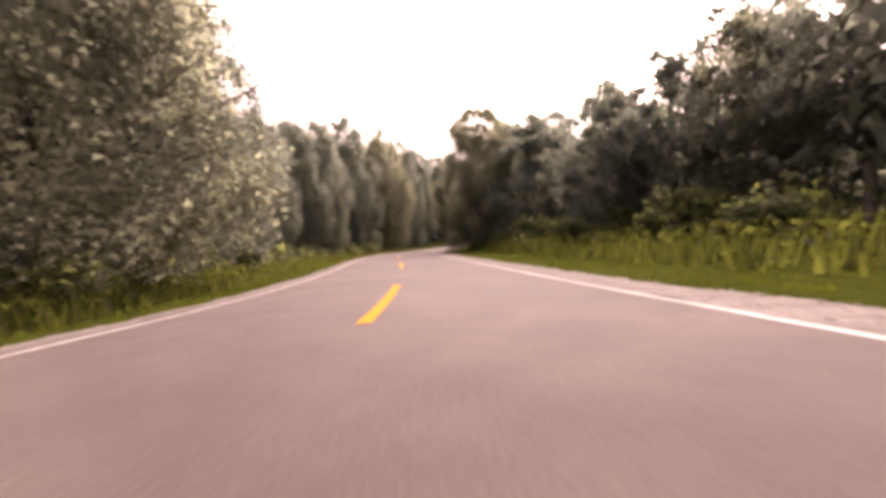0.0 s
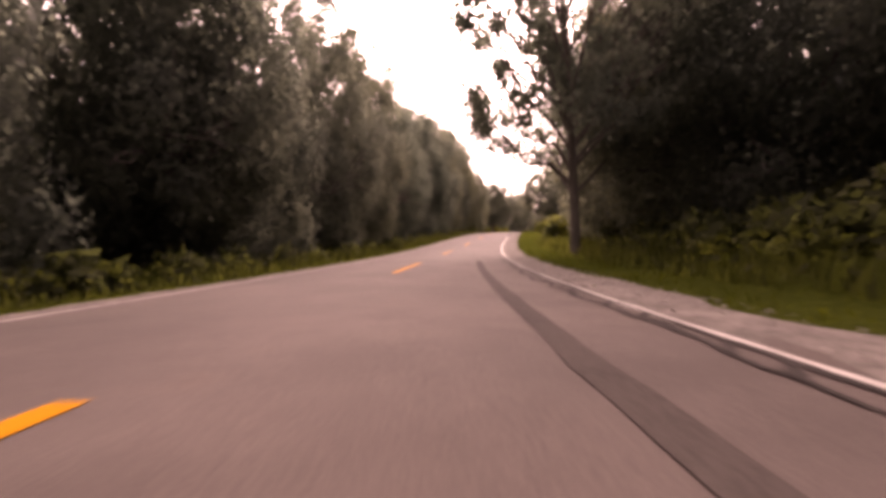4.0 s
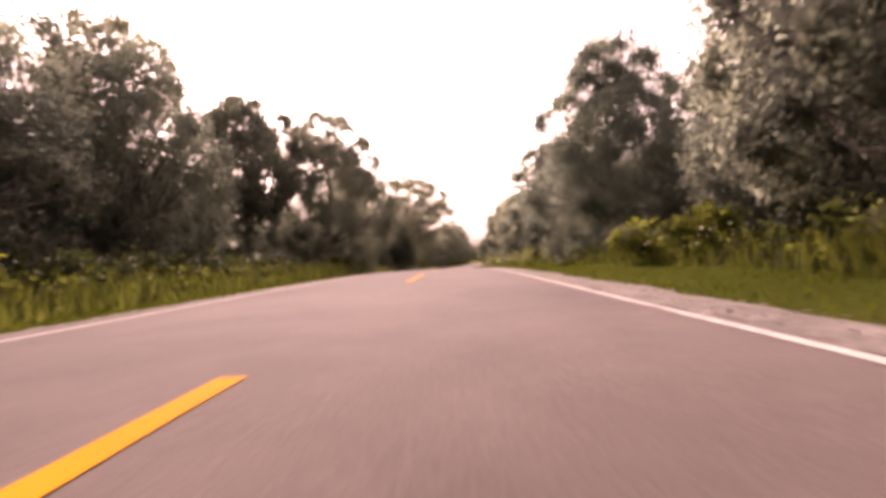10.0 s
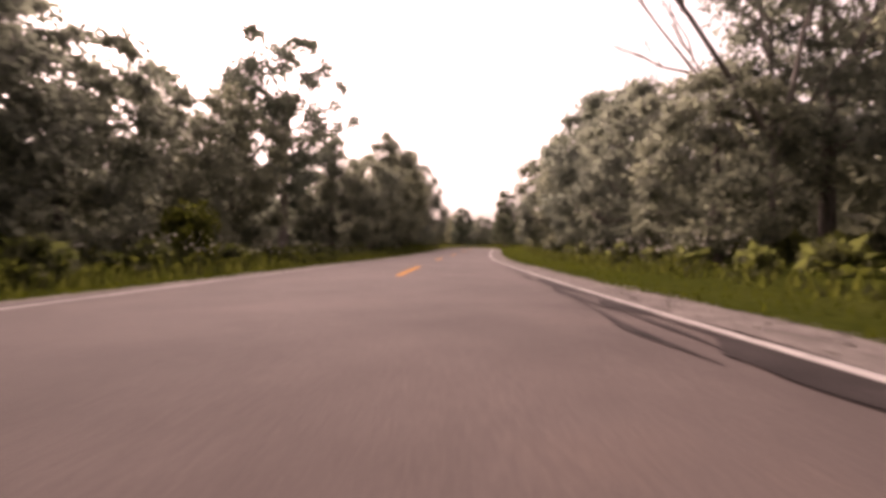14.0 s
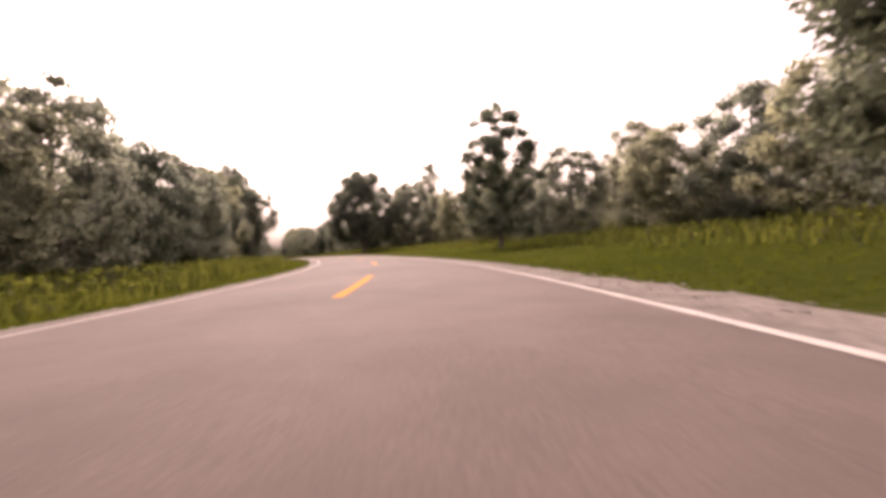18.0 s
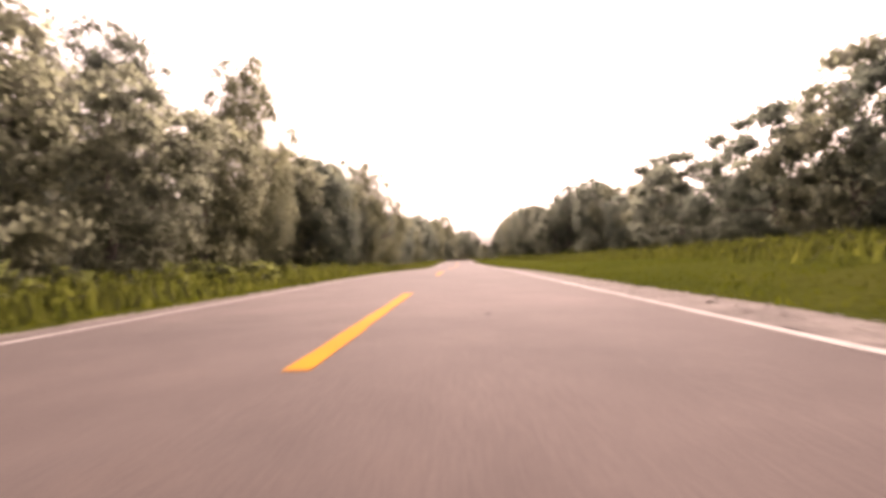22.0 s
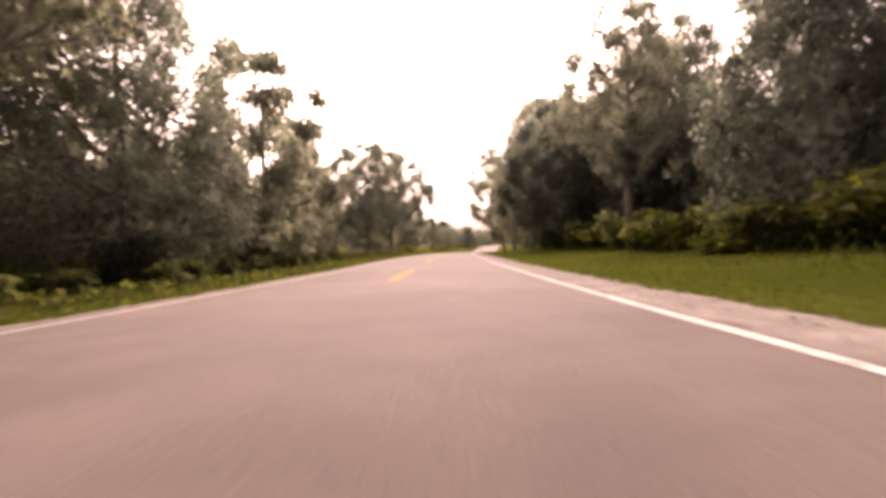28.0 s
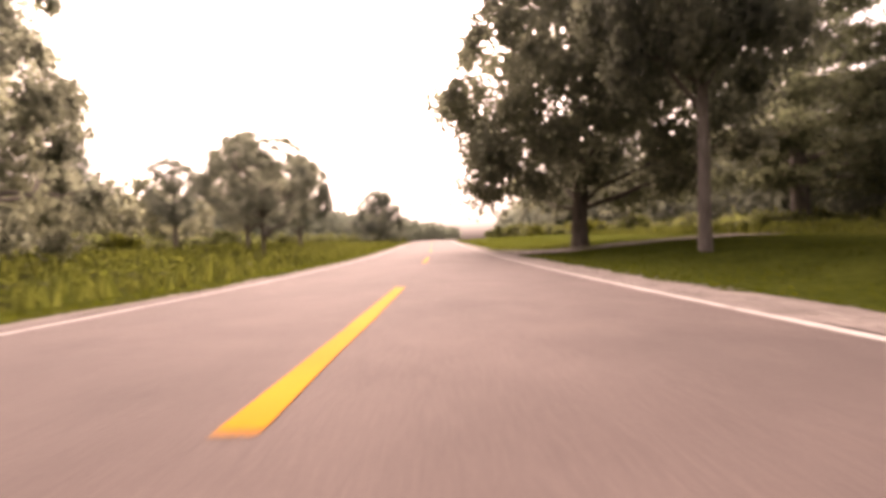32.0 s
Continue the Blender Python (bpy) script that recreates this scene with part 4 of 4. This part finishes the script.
# side, from, to, inner, outer, height of the weeds
WEED_BEDS = [
    (-1, -40, 60, 5.6, 9, 0.75), (-1, 60, 165, 4.9, 6.6, 0.7), (-1, 165, 262, 5.6, 10, 1.0), (-1, 262, 345, 4.9, 6.8, 0.6), (-1, 345, 440, 5.4, 11, 0.9),
    (-1, 440, 600, 5.2, 8.5, 0.8), (-1, 600, 662, 4.6, 7.2, 0.35), (-1, 662, 800, 5.2, 24, 0.8),
    (1, -40, 60, 6.8, 11.5, 1.0), (1, 60, 120, 5.8, 8, 0.9), (1, 120, 178, 8, 13, 1.2), (1, 178, 235, 8, 14, 1.1), (1, 235, 262, 6.2, 8.5, 0.8), (1, 262, 345, 6.8, 8.2, 0.5),
    (1, 345, 480, 10, 24, 0.8), (1, 480, 600, 12, 18, 0.9), (1, 600, 660, 11, 16, 1.1), (1, 660, 800, 19, 25, 0.8),
]
weeds, mown, heads = Stack(), Stack(), Stack()
for side, lo, hi, inner, outer, high in WEED_BEDS:
    wide_bed = outer - inner > 8
    s, w = scatter(lo, hi, inner - 0.4, outer, side, 7 if wide_bed else 15)
    patchy = 0.6 + 0.4 * np.sin(s * 0.37 + w) * np.sin(s * 0.11 + 2) + rng.normal(0, 0.12, len(s))
    h = high * np.clip(patchy, 0.25, 1.3) * np.clip(0.35 + 0.9 * (np.abs(w) - inner + 0.4), 0.35, 1)
    weeds.add(*blades(s, w, h, rng.uniform(0.05, 0.16, len(s)), 0.22))
    s, w = scatter(lo, hi, inner, outer, side, 4 if wide_bed else 10)
    p = place(s, w, rise(w) + high * rng.uniform(0.15, 0.85, len(s)))
    weeds.add(*sprays(rng, p, np.full(len(p), 0.1), np.array([1, 1, 1]), len(p) * 2, 0.14, p.mean(0))[:2])
    near = 3.42 if side < 0 else 3.88
    s, w = scatter(lo, hi, near, min(inner + 0.3, 13), side, 26)
    mown.add(*blades(s, w, rng.uniform(0.04, 0.13, len(s)), rng.uniform(0.02, 0.05, len(s)), 0.35))
tagged(part("tall_weeds", weeds.mesh("tall_weeds", [WEEDS])), "tall yellow green weeds along the verges", "weeds", kind="stuff")
tagged(part("mown_grass", mown.mesh("mown_grass", [GRASS])), "short mown grass along the shoulders", "grass", kind="stuff")

# flat white flower heads on thin stalks, in drifts: side, from, to, inner, outer, how many
for side, lo, hi, inner, outer, count in ((-1, 24, 62, 6.5, 10, 260), (1, 24, 46, 7.5, 11, 220), (-1, 196, 236, 6.5, 9.5, 200), (1, 212, 220, 7, 9, 40), (1, 238, 252, 6.5, 8.5, 110),
                                          (-1, 244, 262, 6, 9, 160), (1, 298, 312, 7, 8.6, 130), (-1, 296, 318, 5.8, 7.5, 160), (-1, 424, 446, 5.8, 8, 60), (-1, 516, 548, 6, 9, 90),
                                          (-1, 586, 596, 5.2, 7.5, 90), (-1, 646, 660, 5.4, 8, 60), (1, 600, 625, 13, 16, 60)):
    s, w = rng.uniform(lo, hi, count), side * rng.uniform(inner, outer, count)
    c = place(s, w, rise(w) + rng.uniform(0.55, 1.15, count))
    a = np.arange(6) * np.pi / 3
    r = rng.uniform(0.025, 0.06, count)
    rim = c[:, None] + r[:, None, None] * np.stack([np.cos(a), np.sin(a), 0.25 * np.ones(6)], -1)[None] + rng.normal(0, 0.008, (count, 6, 3))
    v = np.concatenate([c[:, None], rim], 1).reshape(-1, 3)
    i = np.arange(count)[:, None, None] * 7
    k = np.arange(6)
    heads.add(v, (i + np.stack([np.zeros(6, int), 1 + k, 1 + (k + 1) % 6], 1)[None]).reshape(-1, 3))
tagged(part("white_flowers", heads.mesh("white_flowers", [PETALS])), "small flat white flower heads among the weeds", "flowers", kind="stuff")


# ---- marks on the road ----
def squiggle(lo, hi, mean, swing, wide):
    """A hand-poured seam of crack sealer."""
    s = np.arange(lo, hi, 0.2)
    m = mean + swing * np.sin(s * 1.3 + lo + 9 * mean) * np.sin(s * 0.47 + 5 * mean) + np.convolve(rng.normal(0, 0.02, len(s)), np.ones(3) / 3, 'same') + 0.4 * swing * np.sin(s * 0.21 + 3 * lo)
    m = np.clip(m, mean - 2 * swing, mean + 1.2 * swing)
    h = wide * (0.6 + 0.4 * np.sin(s * 2.1 + mean)) * np.clip(np.minimum(s - lo, hi - s), 0.15, 1)
    ribbon("crack_sealer", s, m - h / 2, m + h / 2, TAR, "black poured crack sealer", 0.009)


def looped(lo, hi, wide, reach):
    """Two strands of sealer beside the edge line; the inner one swings out and back in loops."""
    s = np.arange(lo, hi, 0.07)
    ends = np.clip(np.minimum(s - lo, hi - s) / 0.8, 0.1, 1)
    drift = np.convolve(rng.normal(0, 0.025, len(s)), np.ones(5) / 5, 'same')
    m = 2.845 + 0.012 * np.sin(s * 2.3) + 0.5 * drift
    h = wide * ends * (0.8 + 0.3 * np.sin(s * 1.7 + 2))
    ribbon("crack_sealer", s, m - h / 2, m + h / 2, TAR, "black poured crack sealer", 0.009)
    s = np.arange(lo + 0.6, hi - 1.2, 0.07)
    ends = np.clip(np.minimum(s - lo - 0.6, hi - 1.2 - s) / 0.8, 0.1, 1)
    swing = 0.5 + 0.5 * np.sin(s * 4.6 + 1.5 * np.sin(s * 0.9))
    m = 2.8 - (reach + 0.9 * reach * np.sin(s * 0.37 + lo) ** 2) * (0.55 + 0.45 * swing) - 0.02 * np.sin(s * 1.9) + np.convolve(rng.normal(0, 0.03, len(s)), np.ones(4) / 4, 'same')
    h = wide * ends * (0.95 + 0.45 * np.sin(s * 3.3 + 1))
    ribbon("crack_sealer", s, m - h / 2, m + h / 2, TAR, "black poured crack sealer", 0.0105)
    for c in np.arange(lo + 1.2, hi - 2, 0.9) + rng.uniform(-0.3, 0.3, len(np.arange(lo + 1.2, hi - 2, 0.9))):
        t = np.linspace(0, 1, 5)
        w = 2.85 - 0.19 * t
        q = c - 0.22 * t + 0.03 * np.sin(6 * t)
        k = 0.055 + 0.03 * np.cos(np.pi * t) ** 2
        v, f = sheet(place(np.stack([q - k, q + k], 1), np.stack([w, w], 1), (rise(w) + 0.012)[:, None]))
        part("crack_sealer", mesh_of("crack_sealer", v, f, [TAR]), road, "black poured crack sealer")


looped(79.5, 97, 0.06, 0.14)
looped(128, 170, 0.085, 0.085)
# the broad blotched pour along the edge line
squiggle(283, 303, 2.74, 0.02, 0.1)
squiggle(289.3, 292.2, 2.3, 0.11, 0.13)
squiggle(289.6, 294.2, 2.48, 0.07, 0.12)
squiggle(295.0, 299, 2.55, 0.06, 0.1)
for lo, hi, inner in ((286.2, 290.0, 2.44), (291.1, 292.2, 2.5), (293.1, 295.6, 2.5)):
    s = np.arange(lo, hi, 0.1)
    ends = np.clip(np.minimum(s - lo, hi - s) / 0.5, 0, 1)
    edge = inner + 0.03 * np.sin(s * 3.1) + np.convolve(rng.normal(0, 0.03, len(s)), np.ones(3) / 3, 'same')
    ribbon("crack_sealer", s, 2.7 - (2.7 - edge) * (0.2 + 0.8 * ends), np.full(len(s), 2.8), TAR, "broad blotch of poured crack sealer", 0.0105)
squiggle(258, 276, 2.76, 0.02, 0.06)
squiggle(344, 347, 2.7, 0.1, 0.08)
squiggle(274.5, 280, -0.35, 0.08, 0.05)
s = np.arange(79.7, 94, 0.4)
ribbon("tyre_mark", s, 1.86 - 0.01 * (s - 80), 2.04 - 0.01 * (s - 80), PATCH, "long dark tyre mark", 0.008, 0.008)
s = np.arange(269.6, 275.2, 0.15)
ribbon("dark_patch", s, -2.1 + 0.5 * np.sin(s * 1.9) + rng.normal(0, 0.12, len(s)), 0.75 + 0.55 * np.sin(s * 1.3 + 1) + rng.normal(0, 0.15, len(s)), DAMP, "dark patch on the asphalt, damp in places", 0.003)
s = np.arange(274.6, 285, 0.2)
ribbon("dark_patch", s, -2.6 + 0.1 * np.sin(s * 3), -1.5 + 0.45 * np.sin(s * 0.8) + rng.normal(0, 0.1, len(s)), PATCH, "dark patch on the asphalt, damp in places", 0.003)
# a darker band beside the left edge line
s = np.arange(58.5, 64, 0.25)
ribbon("dark_patch", s, -2.7 + 0.1 * np.sin(s * 3), -2.0 + 0.4 * np.sin(s * 0.9) + rng.normal(0, 0.1, len(s)), PATCH, "dark patch on the asphalt, damp in places", 0.003)
# a seam that crosses the road in a bow
t = np.linspace(-3, 3, 40)
c = 368.35 + 0.135 * (t - 0.9) ** 2 + 0.05 * np.sin(t * 5)
v, f = sheet(place(np.stack([c - 0.05, c + 0.05], 1), np.stack([t, t], 1), (rise(t) + 0.008)[:, None]))
part("crack_sealer", mesh_of("crack_sealer", v, f, [TAR]), road, "black seam across the road")
# a hairline crack across the lanes, and one along them
t = np.linspace(-1.6, 1.4, 24)
c = 35.5 - 0.17 * t + 0.04 * np.sin(t * 7)
v, f = sheet(place(np.stack([c - 0.015, c + 0.015], 1), np.stack([t, t], 1), (rise(t) + 0.007)[:, None]))
part("crack", mesh_of("crack", v, f, [DAMP]), road, "thin dark crack across the road")
s = np.arange(695.0, 699.5, 0.15)
m = 0.13 + 0.03 * np.sin(s * 2.3) + rng.normal(0, 0.008, len(s))
ribbon("crack", s, m - 0.005, m + 0.005, HAIRLINE, "faint hairline crack along the road", 0.0025)
s = np.arange(20.5, 27, 0.2)
m = -2.53 + 0.04 * np.sin(s * 1.7) + rng.normal(0, 0.01, len(s))
ribbon("crack", s, m - 0.014, m + 0.014, DAMP, "thin dark crack beside the edge line", 0.007)
# small dark marks scattered on the road
for s, w, r in ((170.5, 1.42, 0.045), (680.6, 2.24, 0.05), (36.1, 1.17, 0.07), (63.2, 2.62, 0.09), (79.0, 2.5, 0.12), (392.5, 0.6, 0.05), (403.8, 1.3, 0.1), (243.7, 1.65, 0.028), (592.6, 1.85, 0.03), (647, 1.6, 0.04), (468, 1.0, 0.04)):
    a = np.arange(12) * np.pi / 6
    q = r * (1 + 0.3 * rng.normal(0, 1, 12))
    v = place(s + 1.6 * q * np.cos(a), w + q * np.sin(a), rise(w) + 0.007)
    part("oil_spot", mesh_of("oil_spot", v, np.arange(12)[None], [PATCH]), road, "small dark mark on the asphalt")

# a gravel drive that leaves on the right near the end
wd = np.linspace(4.1, 22, 14)
sd = np.linspace(-1.7, 1.7, 5)
v, f = sheet(place(744.5 + 0.05 * (wd[:, None] - 4) ** 1.3 + sd[None] * (1 + 1.4 * np.exp(-(wd[:, None] - 4) / 1.2)), np.broadcast_to(wd[:, None], (14, 5)), rise(wd)[:, None] + 0.03))
tagged(part("driveway", mesh_of("driveway", v, f[:, ::-1], [GRAVEL])), "pale gravel drive leaving the road between trees", "driveway", kind="structure")
# a pale stone on the shoulder
g = np.random.default_rng(5)
v = BALL_V * np.array([0.034, 0.042, 0.036]) * (1 + 0.1 * g.normal(0, 1, (len(BALL_V), 1))) + place(62.8, 4.08, rise(4.08) + 0.03)
tagged(part("stone", mesh_of("stone", v, BALL_F, [PALE], smooth=True)), "pale rounded stone lying on the gravel shoulder", "stone")

# loose pebbles on both shoulders
pebbles = Stack()
for side, inner, outer, each in ((-1, 3.15, 3.5, 8.0), (1, 3.05, 4.0, 30.0)):
    n = int(850 * each * (1.6 if side > 0 else 1.0))
    s, w = rng.uniform(-20, 790, n), side * (inner + (outer - inner) * rng.random(n) ** 0.8)
    c = place(s, w, rise(w) + 0.012)
    r = 0.007 + 0.024 * rng.random(n) ** 2
    tips = np.array([[1, 0, 0], [-0.5, 0.87, 0], [-0.5, -0.87, 0], [0, 0, 0.7]])
    v = c[:, None] + r[:, None, None] * (tips[None] + rng.normal(0, 0.2, (n, 4, 3)))
    f = np.array([[0, 1, 3], [1, 2, 3], [2, 0, 3]])
    pebbles.add(v.reshape(-1, 3), (np.arange(n)[:, None, None] * 4 + f[None]).reshape(-1, 3))
tagged(part("gravel", pebbles.mesh("gravel", [PEBBLE])), "loose pale pebbles strewn along the shoulders", "gravel", kind="stuff")

# two curled dead leaves on the gravel
for c, w, a in ((172.9, 3.62, 0.4), (172.0, 3.43, 1.9)):
    u, q = np.meshgrid(np.linspace(-1, 1, 7), np.linspace(-1, 1, 5))
    x = 0.085 * u
    y = 0.05 * q * np.sqrt(np.clip(1 - u ** 2, 0.02, 1))
    z = 0.012 + 0.03 * q ** 2 + 0.025 * u ** 2 + 0.004 * np.sin(5 * u)
    top = place(c, w, rise(w) + 0.02) + np.stack([x * np.cos(a) - y * np.sin(a), x * np.sin(a) + y * np.cos(a), z], -1)
    v, f = sheet(top)
    n = len(v)
    v = np.concatenate([v, v - (0, 0, 0.004)])
    tagged(part("dead_leaf", mesh_of("dead_leaf", v, np.concatenate([f, f[:, ::-1] + n]), [LITTER], smooth=True)), "curled brown dead leaf on the gravel shoulder", "leaf", "dead leaves on the shoulder")
